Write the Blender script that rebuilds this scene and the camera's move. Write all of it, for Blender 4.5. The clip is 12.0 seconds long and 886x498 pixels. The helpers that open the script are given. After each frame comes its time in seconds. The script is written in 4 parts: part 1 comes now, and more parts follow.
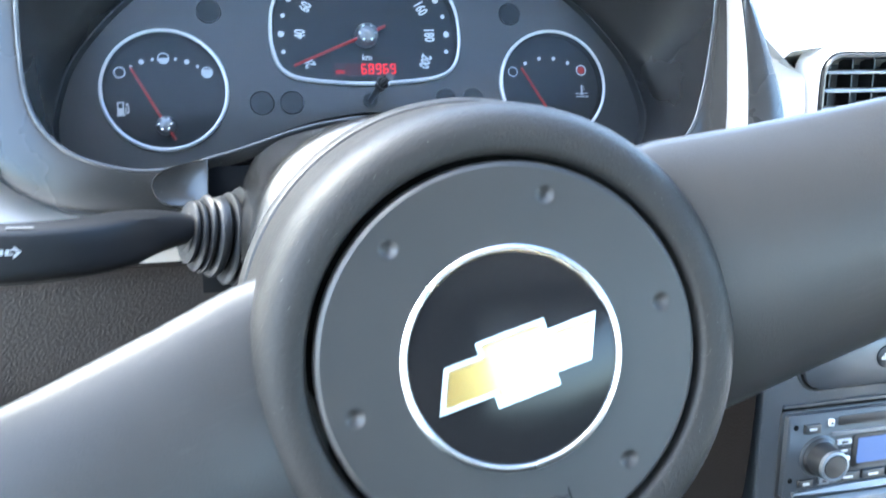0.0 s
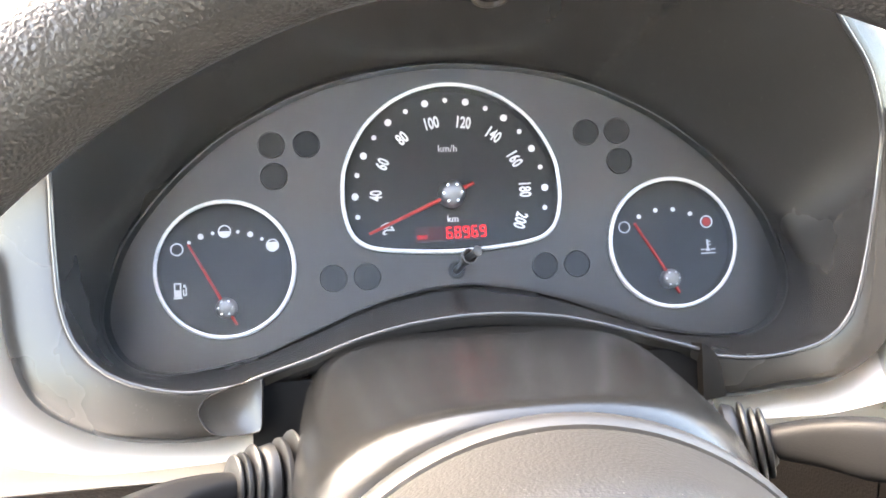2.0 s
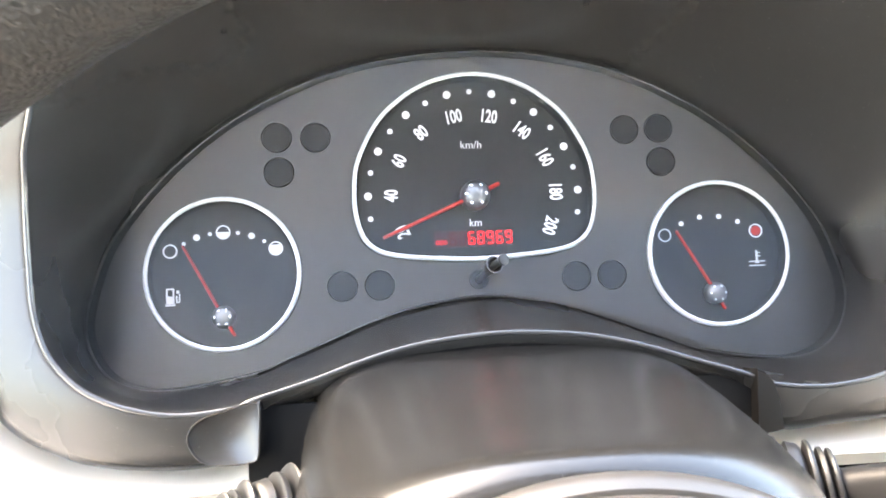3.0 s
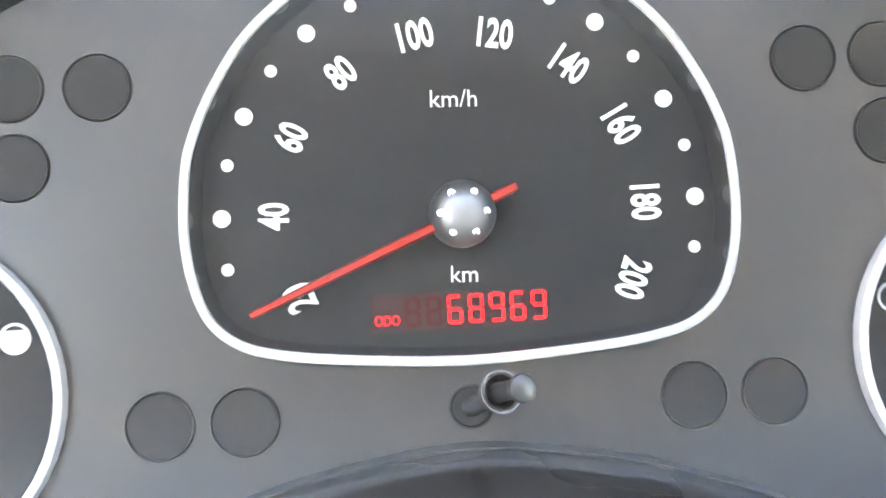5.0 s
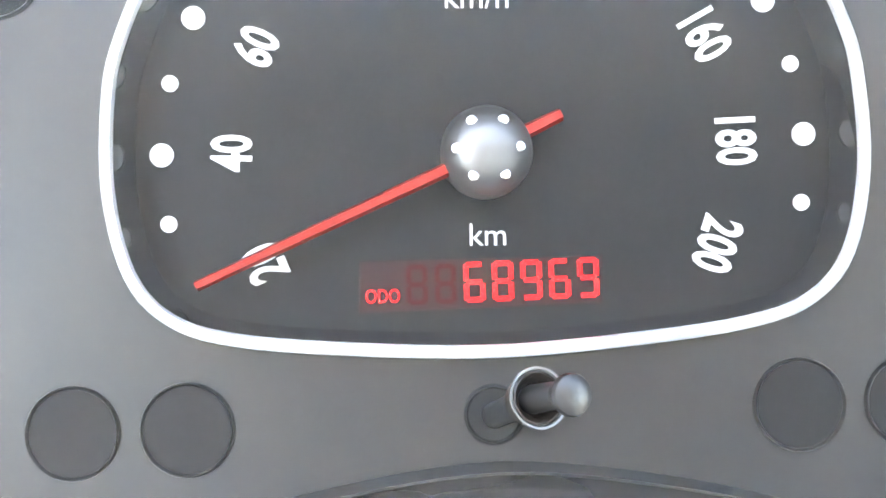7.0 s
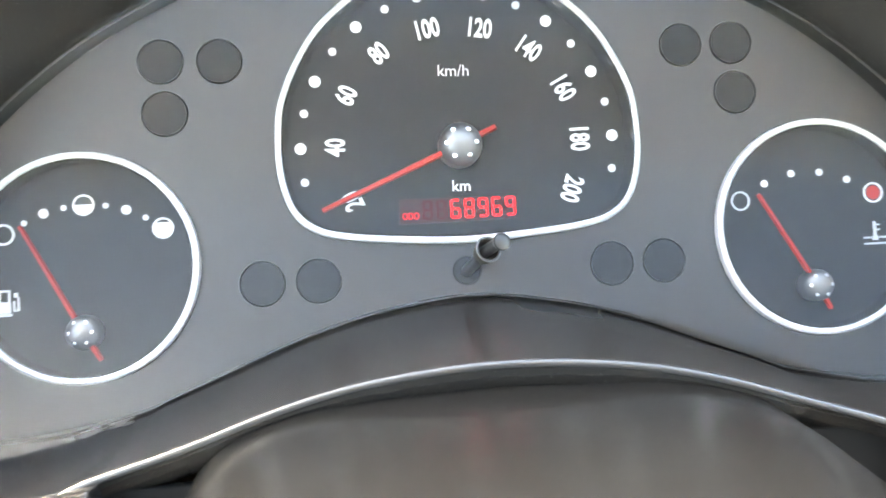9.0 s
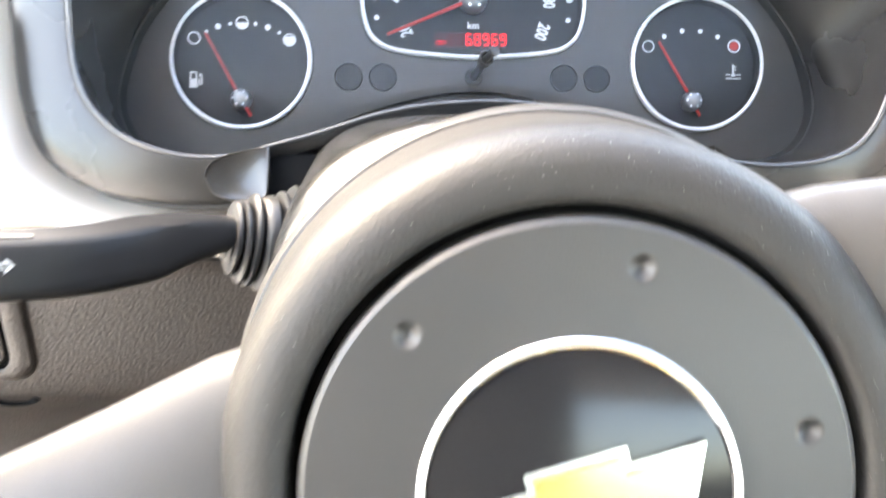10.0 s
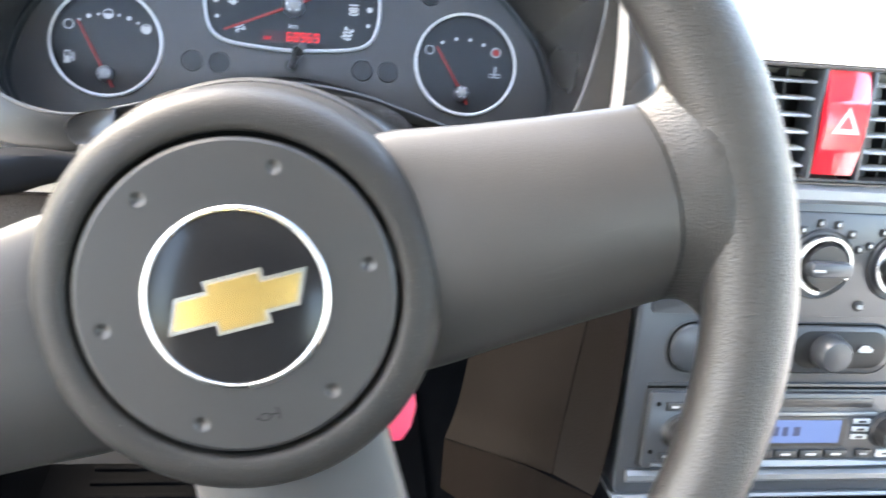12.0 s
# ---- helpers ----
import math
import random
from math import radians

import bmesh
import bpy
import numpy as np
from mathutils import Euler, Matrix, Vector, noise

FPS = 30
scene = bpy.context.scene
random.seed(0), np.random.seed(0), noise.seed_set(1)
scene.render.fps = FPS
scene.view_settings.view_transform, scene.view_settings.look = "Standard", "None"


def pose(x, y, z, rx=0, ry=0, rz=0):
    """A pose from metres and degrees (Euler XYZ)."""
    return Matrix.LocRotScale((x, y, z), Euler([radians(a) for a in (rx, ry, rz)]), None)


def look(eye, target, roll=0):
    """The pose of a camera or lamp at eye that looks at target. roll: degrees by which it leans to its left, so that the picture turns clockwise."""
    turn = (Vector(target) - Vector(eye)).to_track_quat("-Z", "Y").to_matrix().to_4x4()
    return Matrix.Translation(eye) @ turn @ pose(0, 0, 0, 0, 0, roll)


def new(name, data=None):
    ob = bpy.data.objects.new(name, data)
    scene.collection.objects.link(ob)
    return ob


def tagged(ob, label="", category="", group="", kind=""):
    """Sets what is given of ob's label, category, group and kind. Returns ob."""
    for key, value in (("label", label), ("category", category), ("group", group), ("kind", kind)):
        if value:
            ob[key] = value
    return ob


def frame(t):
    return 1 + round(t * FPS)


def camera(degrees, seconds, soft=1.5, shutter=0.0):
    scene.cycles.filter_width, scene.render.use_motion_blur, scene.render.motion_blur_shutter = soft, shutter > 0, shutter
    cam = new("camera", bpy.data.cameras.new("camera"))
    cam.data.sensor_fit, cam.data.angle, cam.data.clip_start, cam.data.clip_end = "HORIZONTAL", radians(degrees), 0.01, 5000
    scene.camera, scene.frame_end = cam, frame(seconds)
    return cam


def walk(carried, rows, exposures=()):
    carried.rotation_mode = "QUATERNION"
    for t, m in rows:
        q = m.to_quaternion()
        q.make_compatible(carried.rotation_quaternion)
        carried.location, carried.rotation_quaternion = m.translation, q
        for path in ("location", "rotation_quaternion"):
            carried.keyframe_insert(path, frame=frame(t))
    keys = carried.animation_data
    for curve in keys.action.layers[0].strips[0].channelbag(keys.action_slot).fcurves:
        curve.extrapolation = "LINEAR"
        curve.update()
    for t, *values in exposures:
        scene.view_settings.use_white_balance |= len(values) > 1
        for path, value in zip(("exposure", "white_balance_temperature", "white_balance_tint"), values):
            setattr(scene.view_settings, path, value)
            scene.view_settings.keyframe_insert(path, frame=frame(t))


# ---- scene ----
# ---- camera and its way; plan units are millimetres in the dial frame, x right, y into the dash, z up along the dial face
MM = 0.001
DASH = pose(0, 0, 1.0, -30, 0, 0)          # the dial face leans back by 30 degrees, its middle 1 m over the ground
cam = camera(56.0, 12.0, 1.6, 0.3)
# seconds, eye (mm), then yaw to the left, pitch up, roll (degrees)
PATH = [
    (0, -79.5, -488.0, -158.6, -13.57, 3.06, -4.12),
    (0.5, -51.1, -460.2, -113.5, -11.83, 3.71, -6.03),
    (1, -56.1, -432.6, -78.0, -9.07, 4.58, -5.55),
    (1.5, -57.5, -428.0, -65.4, -7.20, 5.70, -5.02),
    (2, -53.5, -427.9, -67.9, -6.30, 5.09, -3.87),
    (2.5, -52.3, -424.2, -67.8, -5.52, 4.83, -3.40),
    (3, -54.5, -386.5, -60.8, -5.68, 5.13, -2.78),
    (3.2, -53.9, -365.2, -57.6, -5.96, 5.19, -2.53),
    (4.8, -18.0, -190.7, -21.9, -4.14, 2.68, -3.28),
    (5, -11.2, -175.1, -14.3, -2.28, 1.88, -2.96),
    (5.5, -10.2, -142.3, -5.2, -2.58, -2.12, -2.59),
    (6, -1.5, -119.4, -12.8, -0.93, -0.66, -2.23),
    (6.5, -7.7, -122.8, -3.0, -0.68, -1.98, -2.22),
    (6.7, -8.2, -122.1, -14.7, -0.77, 0.73, -2.10),
    (8.3, -17.9, -178.1, -26.0, -2.42, 1.46, -3.15),
    (8.5, -19.1, -198.0, -31.2, -3.80, 2.16, -4.55),
    (9, -29.6, -262.3, -47.7, -4.91, 3.01, -3.44),
    (9.5, -35.0, -337.0, -69.2, -5.09, 2.29, -2.30),
    (10, -44.5, -424.2, -129.4, -3.85, 0.14, -0.24),
    (10.5, -74.2, -495.9, -148.2, -3.25, -1.82, 0.46),
    (11, -72.6, -543.8, -158.2, -4.45, -1.73, 0.73),
    (11.5, -55.8, -544.6, -162.5, -7.17, -2.23, 2.61),
    (11.8, -14.1, -553.2, -159.5, -7.82, -0.96, 2.02),
    (12, 21.1, -559.1, -160.3, -8.47, 0.21, 1.71),
]


def gaze(x, y, z, yaw, pitch, roll):
    a, b = radians(yaw), radians(pitch)
    eye = Vector((x, y, z)) * MM
    way = Vector((-math.sin(a) * math.cos(b), math.cos(a) * math.cos(b), math.sin(b)))
    return DASH @ look(eye, eye + way, roll)


EXPOSURES = [(0.0, 4.38, 5750, 0), (0.4, 4.22, 6750, 6), (1.0, 4.46, 7500, 8), (1.5, 4.88, 8050, 10), (2.0, 5.03, 8050, 10), (2.5, 5.13, 8050, 10), (3.2, 5.26, 8150, 9), (4.8, 5.45, 8400, 8), (5.5, 5.5, 8300, 8), (6.0, 5.6, 8300, 8), (6.7, 5.57, 8300, 8), (8.3, 5.5, 8500, 5), (9.0, 5.4, 8400, 4), (9.5, 5.35, 8000, 5), (10.5, 4.72, 7750, 10), (11.0, 4.57, 7700, 10), (11.5, 4.54, 7500, 8), (12.0, 4.48, 7150, 7)]
walk(cam, [(t, gaze(*row)) for t, *row in PATH], EXPOSURES)

# ---- daylight
world = bpy.data.worlds.new("world")
scene.world = world
world.use_nodes = True
wn = world.node_tree
sky = wn.nodes.new("ShaderNodeTexSky")
sky.sky_type = "NISHITA"
sky.sun_disc = False
sky.sun_elevation, sky.sun_rotation = radians(44), radians(303)
sky.dust_density, sky.air_density = 3.0, 1.0
wn.nodes["Background"].inputs[1].default_value = 0.15
wn.links.new(sky.outputs[0], wn.nodes["Background"].inputs[0])
sun = new("sun", bpy.data.lights.new("sun", "SUN"))
sun.data.energy, sun.data.angle, sun.data.color = 0.38, radians(30), (1.0, 0.985, 0.97)
sun.matrix_world = look((0, 0, 0), (0.62, -0.40, -0.68))


# ---- materials
def material(name, color, rough=0.5, metal=0.0, grain=0.0, size=900.0, leather=0.0, vary=0.12, spec=0.5, wear=0.0, coat=0.0, scuff=0.0):
    m = bpy.data.materials.new(name)
    m.use_nodes = True
    nt = m.node_tree
    b = nt.nodes["Principled BSDF"]
    b.inputs["Metallic"].default_value = metal
    b.inputs["Specular IOR Level"].default_value = spec
    b.inputs["Coat Weight"].default_value = coat
    b.inputs["Coat Roughness"].default_value = 0.08
    tc = nt.nodes.new("ShaderNodeTexCoord")

    def noise_node(scale, detail=3.0):
        n = nt.nodes.new("ShaderNodeTexNoise")
        n.inputs["Scale"].default_value, n.inputs["Detail"].default_value = scale, detail
        nt.links.new(tc.outputs["Object"], n.inputs["Vector"])
        return n

    big, fine = noise_node(14.0, 4.0), noise_node(160.0, 2.0)
    mix = nt.nodes.new("ShaderNodeMix")
    mix.data_type = "RGBA"
    mix.inputs[6].default_value = (*[c * (1 - vary) for c in color], 1)
    mix.inputs[7].default_value = (*[min(1.0, c * (1 + vary)) for c in color], 1)
    add = nt.nodes.new("ShaderNodeMath")
    add.operation = "MULTIPLY_ADD"
    add.inputs[1].default_value = 0.4
    nt.links.new(fine.outputs[0], add.inputs[0])
    half = nt.nodes.new("ShaderNodeMath")
    half.operation = "MULTIPLY"
    half.inputs[1].default_value = 0.6
    nt.links.new(big.outputs[0], half.inputs[0])
    nt.links.new(half.outputs[0], add.inputs[2])
    nt.links.new(add.outputs[0], mix.inputs[0])
    out = mix.outputs[2]
    if wear:
        specks = noise_node(2300.0, 0.0)
        ramp = nt.nodes.new("ShaderNodeMapRange")
        ramp.inputs[1].default_value, ramp.inputs[2].default_value = 0.82, 0.86
        nt.links.new(specks.outputs[0], ramp.inputs[0])
        dust_or_haze = nt.nodes.new("ShaderNodeMix")
        dust_or_haze.data_type = "RGBA"
        dust_or_haze.inputs[7].default_value = (0.55, 0.53, 0.5, 1)
        gate = nt.nodes.new("ShaderNodeMath")
        gate.operation = "MULTIPLY"
        gate.inputs[1].default_value = wear
        nt.links.new(ramp.outputs[0], gate.inputs[0])
        nt.links.new(gate.outputs[0], dust_or_haze.inputs[0])
        nt.links.new(out, dust_or_haze.inputs[6])
        out = dust_or_haze.outputs[2]
    if scuff:
        stretch = nt.nodes.new("ShaderNodeMapping")
        stretch.inputs["Scale"].default_value = (60.0, 700.0, 300.0)
        stretch.inputs["Rotation"].default_value = (0.0, 0.0, 0.25)
        nt.links.new(tc.outputs["Object"], stretch.inputs[0])
        lines = nt.nodes.new("ShaderNodeTexNoise")
        lines.inputs["Scale"].default_value, lines.inputs["Detail"].default_value = 1.0, 2.0
        nt.links.new(stretch.outputs[0], lines.inputs["Vector"])
        thin, zone, both = nt.nodes.new("ShaderNodeMapRange"), nt.nodes.new("ShaderNodeMapRange"), nt.nodes.new("ShaderNodeMath")
        thin.inputs[1].default_value, thin.inputs[2].default_value, thin.inputs[4].default_value = 0.56, 0.74, scuff
        zone.inputs[1].default_value, zone.inputs[2].default_value = 0.54, 0.68
        nt.links.new(lines.outputs[0], thin.inputs[0])
        nt.links.new(noise_node(26.0, 2.0).outputs[0], zone.inputs[0])
        both.operation = "MULTIPLY"
        nt.links.new(thin.outputs[0], both.inputs[0])
        nt.links.new(zone.outputs[0], both.inputs[1])
        pale = nt.nodes.new("ShaderNodeMix")
        pale.data_type = "RGBA"
        pale.inputs[7].default_value = (0.30, 0.29, 0.28, 1)
        nt.links.new(both.outputs[0], pale.inputs[0])
        nt.links.new(out, pale.inputs[6])
        out = pale.outputs[2]
    nt.links.new(out, b.inputs["Base Color"])
    rr = nt.nodes.new("ShaderNodeMapRange")
    rr.inputs[3].default_value, rr.inputs[4].default_value = max(0.02, rough - 0.06), min(1.0, rough + 0.06)
    nt.links.new(big.outputs[0], rr.inputs[0])
    nt.links.new(rr.outputs[0], b.inputs["Roughness"])
    if grain or leather:
        bump = nt.nodes.new("ShaderNodeBump")
        bump.inputs["Distance"].default_value = 0.001
        if leather:
            v = nt.nodes.new("ShaderNodeTexVoronoi")
            v.feature = "SMOOTH_F1"
            v.inputs["Scale"].default_value = size
            warp = noise_node(size * 0.7, 2.0)
            vm = nt.nodes.new("ShaderNodeVectorMath")
            vm.operation = "MULTIPLY_ADD"
            vm.inputs[1].default_value = (0.0009, 0.0009, 0.0009)
            nt.links.new(warp.outputs["Color"], vm.inputs[0])
            nt.links.new(tc.outputs["Object"], vm.inputs[2])
            nt.links.new(vm.outputs[0], v.inputs["Vector"])
            nt.links.new(v.outputs["Distance"], bump.inputs["Height"])
            bump.inputs["Strength"].default_value = leather
        else:
            g = noise_node(size, 1.0)
            nt.links.new(g.outputs[0], bump.inputs["Height"])
            bump.inputs["Strength"].default_value = grain
        nt.links.new(bump.outputs[0], b.inputs["Normal"])
    return m


def glowing(name, color, strength):
    m = bpy.data.materials.new(name)
    m.use_nodes = True
    b = m.node_tree.nodes["Principled BSDF"]
    b.inputs["Base Color"].default_value = (*color, 1)
    b.inputs["Specular IOR Level"].default_value = 0.1
    b.inputs["Emission Color"].default_value = (*color, 1)
    b.inputs["Emission Strength"].default_value = strength
    return m


M_POD = material("grained_black_plastic", (0.0192, 0.0179, 0.0168), 0.26, grain=0.02, size=1500, wear=0.12)
M_PANEL = material("matt_instrument_plastic", (0.0098, 0.0099, 0.0100), 0.42, grain=0.003, size=1800, wear=0.15)
M_DIAL = material("dial_print_black", (0.006, 0.0062, 0.0066), 0.6, vary=0.05, spec=0.2)
M_WHITE = material("white_print", (0.48, 0.48, 0.47), 0.6, vary=0.02)
M_WORN = material("worn_white_print", (0.42, 0.42, 0.41), 0.6, vary=0.05)
M_GREYPRINT = material("grey_print", (0.35, 0.36, 0.36), 0.6, vary=0.03)
M_CAP = material("satin_silver_cap", (0.17, 0.17, 0.172), 0.42, metal=0.85, vary=0.03)
M_CHROME = material("satin_chrome", (0.62, 0.63, 0.64), 0.26, metal=1.0, vary=0.03)
M_RING = material("silver_painted_ring", (0.60, 0.60, 0.60), 0.30, metal=0.3, vary=0.03)
M_WALL = material("dial_wall_gloss", (0.02, 0.021, 0.022), 0.05, vary=0.05)
M_NEEDLE = material("orange_red_needle", (0.27, 0.0125, 0.007), 0.45, vary=0.05, spec=0.25)
M_RED = glowing("red_display_light", (0.42, 0.007, 0.010), 0.15)
M_REDDIM = glowing("red_display_ghost", (0.030, 0.0022, 0.003), 0.06)
# reddish base paints the digits' glow on the window; it does not emit
M_DISPLAY = material("display_window_red_glow", (0.020, 0.0066, 0.007), 0.4, vary=0.04, spec=0.2)
M_LAMP = material("warning_lamp_black", (0.0068, 0.0069, 0.0071), 0.6, vary=0.05, spec=0.2)
M_SHROUD = material("column_cover_plastic", (0.0075, 0.0075, 0.0075), 0.25, grain=0.05, size=1500, wear=0.25, spec=0.45)
M_HUB = material("wheel_hub_plastic", (0.0225, 0.0213, 0.0203), 0.47, grain=0.22, size=1100, wear=0.3, spec=0.22, scuff=0.03)
M_PAD = material("horn_pad_plastic", (0.0212, 0.0204, 0.0200), 0.42, grain=0.05, size=1800)
M_SPOKE = material("spoke_plastic", (0.0295, 0.0280, 0.0270), 0.42, grain=0.09, size=1500, scuff=0.035)
M_RIM = material("rim_grip_leatherette", (0.024, 0.0228, 0.0220), 0.33, leather=0.4, size=1250, spec=0.5)
M_COLLAR = material("cut_clear_edge", (0.10, 0.10, 0.10), 0.25, vary=0.05)
# lighter and glossier than the hood, to draw the ridge highlight
M_EDGE = material("lip_highlight_bead", (0.030, 0.030, 0.031), 0.16, vary=0.05, spec=0.8)
M_SMALLPRINT = material("worn_grey_print", (0.10, 0.10, 0.10), 0.6, vary=0.05)
# near-black for real joints, and for shade put into gaps and recesses
M_GROOVE = material("joint_and_gap_shade", (0.003, 0.003, 0.003), 0.85, vary=0.05, spec=0.1)
# near-black brown carries the shade of the gap in the lip
M_NOTCH = material("gap_shade_brown", (0.006, 0.0052, 0.0046), 0.7, vary=0.05, spec=0.08)
M_BADGE = material("badge_black_gloss", (0.010, 0.010, 0.011), 0.14, vary=0.05, spec=0.28)
M_GOLD = material("badge_gold", (0.62, 0.43, 0.14), 0.26, metal=0.85, vary=0.05, coat=0.5)
M_SILVER = material("silver_dash_paint", (0.535, 0.49, 0.435), 0.38, metal=0.12, vary=0.03, grain=0.03, size=1800)
M_BROWN = material("brown_grained_plastic", (0.021, 0.0165, 0.014), 0.42, leather=0.3, size=800, spec=0.38)
M_CONSOLE = material("grey_console_plastic", (0.043, 0.047, 0.053), 0.30, metal=0.1, grain=0.03, size=1700)
# red-brown lowered to carry the shade beside the console
M_SIDE = material("shaded_red_brown_plastic", (0.0056, 0.0036, 0.0028), 0.55, leather=0.22, size=800, spec=0.07)
M_SLAT = material("grey_slat_plastic", (0.42, 0.43, 0.44), 0.3)
M_BAR = material("satin_silver_bar", (0.20, 0.212, 0.23), 0.34, metal=0.6, vary=0.05)
M_BLACK = material("black_plastic", (0.018, 0.018, 0.019), 0.35, vary=0.08)
M_RUBBER = material("black_rubber", (0.011, 0.011, 0.0114), 0.48, grain=0.05)
M_STALK = material("stalk_plastic", (0.0165, 0.0163, 0.0166), 0.44, grain=0.05, size=1600, spec=0.16)
M_HAZARD = material("red_switch", (0.62, 0.014, 0.03), 0.14, vary=0.05, coat=1.0)
M_SIGN = material("pale_red_print", (0.80, 0.45, 0.45), 0.3)
M_LCD = glowing("lcd_blue", (0.10, 0.14, 0.27), 0.02)
M_LCDINK = material("lcd_ink", (0.02, 0.03, 0.08), 0.4)
M_PINK = material("pink_tag", (0.85, 0.05, 0.12), 0.4)
# carpet and mat colours are lowered to hold the footwell's shade
M_CARPET = material("shade_dark_carpet", (0.004, 0.004, 0.0042), 0.95, grain=0.4, size=700, spec=0.0)
M_MAT = material("shade_dark_rubber", (0.0026, 0.0026, 0.0028), 0.8, grain=0.1, spec=0.02)
M_LINING = material("grey_headlining", (0.52, 0.515, 0.50), 0.95, grain=0.2, size=600)
# grey of the unseen sills, darkened to dim the low light
M_TRIM = material("door_trim", (0.16, 0.15, 0.135), 0.8, grain=0.1)
# dark tone chosen to dim light from behind and below
M_REAR = material("unseen_rear_dark_grey", (0.07, 0.069, 0.068), 0.9, grain=0.2, size=500)
M_GROUND = material("pale_concrete_yard", (0.54, 0.51, 0.47), 0.9, grain=0.2, size=60)


# ---- building helpers
FRAMES = {}


def thing(name, at, label, category, kind="", group="", frame_of=None):
    """An Empty at a point of the plan (mm); the parts under it take plan coordinates."""
    base = DASH if frame_of is None else frame_of
    ob = new(name)
    ob.empty_display_size = 0.01
    ob.matrix_world = base @ Matrix.Translation(Vector(at) * MM)
    FRAMES[ob] = Vector(at)
    return tagged(ob, label, category, group, kind)


def root_of(ob):
    while ob.parent:
        ob = ob.parent
    return ob


def part(name, bm, mat, parent, label="", smooth=True, flat=0.0):
    origin = FRAMES[root_of(parent)]
    bmesh.ops.translate(bm, verts=bm.verts, vec=-origin)
    bmesh.ops.scale(bm, verts=bm.verts, vec=(MM, MM, MM))
    bmesh.ops.recalc_face_normals(bm, faces=bm.faces)
    for f in bm.faces:
        f.smooth = smooth
    if smooth:
        for e in bm.edges:
            if len(e.link_faces) == 2 and e.calc_face_angle(0) > radians(38):
                e.smooth = False
    me = bpy.data.meshes.new(name)
    bm.to_mesh(me)
    bm.free()
    me.materials.append(mat)
    ob = new(name, me)
    ob.parent = parent
    return tagged(ob, label)


def solo(name, bm, mat, label, category, kind="", group="", at=(0, 0, 0), frame_of=None, smooth=True):
    """A thing of one single mesh."""
    ob = thing(name, at, label, category, kind, group, frame_of)
    mesh = part(name, bm, mat, ob, smooth=smooth)
    world_m = ob.matrix_world.copy()
    data = mesh.data
    bpy.data.objects.remove(mesh)
    bpy.data.objects.remove(ob)
    made = new(name, data)
    made.matrix_world = world_m
    return tagged(made, label, category, group, kind)


def loft(loops, closed=True, caps=(False, False)):
    bm = bmesh.new()
    rows = [[bm.verts.new(p) for p in loop] for loop in loops]
    n = len(loops[0])
    for a, b in zip(rows, rows[1:]):
        for i in range(n if closed else n - 1):
            j = (i + 1) % n
            bm.faces.new((a[i], a[j], b[j], b[i]))
    if caps[0]:
        bm.faces.new(rows[0])
    if caps[1]:
        bm.faces.new(rows[-1])
    return bm


def curve(points, steps=6, closed=True):
    """A smooth line (Catmull-Rom) through the points."""
    pts = [Vector(p) for p in points]
    n, out = len(pts), []
    for i in range(n if closed else n - 1):
        p0, p1, p2, p3 = (pts[(i + k) % n] if closed else pts[min(max(i + k, 0), n - 1)] for k in (-1, 0, 1, 2))
        for s in range(steps):
            t = s / steps
            out.append(0.5 * (2 * p1 + (p2 - p0) * t + (2 * p0 - 5 * p1 + 4 * p2 - p3) * t * t + (3 * p1 - p0 - 3 * p2 + p3) * t ** 3))
    if not closed:
        out.append(pts[-1])
    return out


def mirrored(half):
    """A closed outline from its half, given from the bottom middle to the top middle (x >= 0)."""
    return [Vector(p) for p in half] + [Vector((-p[0], *p[1:])) for p in reversed(half[1:-1])]


def ring(cx, cz, y, r, n=48, squash=1.0):
    return [Vector((cx + r * math.cos(2 * math.pi * i / n), y, cz + squash * r * math.sin(2 * math.pi * i / n))) for i in range(n)]


def turned(cx, cz, profile, n=48, caps=(False, True)):
    """A body turned round an axis along y: profile of (radius, y)."""
    return loft([ring(cx, cz, y, r, n) for r, y in profile], True, caps)


def lathe(profile, n=64, caps=(False, False)):
    """A body turned round z: profile of (radius, z)."""
    return loft([[Vector((r * math.cos(2 * math.pi * i / n), r * math.sin(2 * math.pi * i / n), z)) for i in range(n)] for r, z in profile], True, caps)


def box(x0, x1, y0, y1, z0, z1, bevel=0.0, seg=2):
    bm = bmesh.new()
    bmesh.ops.create_cube(bm, size=1)
    bmesh.ops.scale(bm, verts=bm.verts, vec=(x1 - x0, y1 - y0, z1 - z0))
    bmesh.ops.translate(bm, verts=bm.verts, vec=((x0 + x1) / 2, (y0 + y1) / 2, (z0 + z1) / 2))
    if bevel:
        bmesh.ops.bevel(bm, geom=list(bm.edges), offset=bevel, segments=seg, profile=0.5, affect="EDGES")
    return bm


def rounded(x0, x1, z0, z1, r, n=6):
    """A rounded rectangle as (u, v) pairs."""
    out = []
    for cx, cz, a0 in ((x1 - r, z0 + r, -90), (x1 - r, z1 - r, 0), (x0 + r, z1 - r, 90), (x0 + r, z0 + r, 180)):
        for k in range(n + 1):
            a = radians(a0 + 90 * k / n)
            out.append((cx + r * math.cos(a), cz + r * math.sin(a)))
    return out


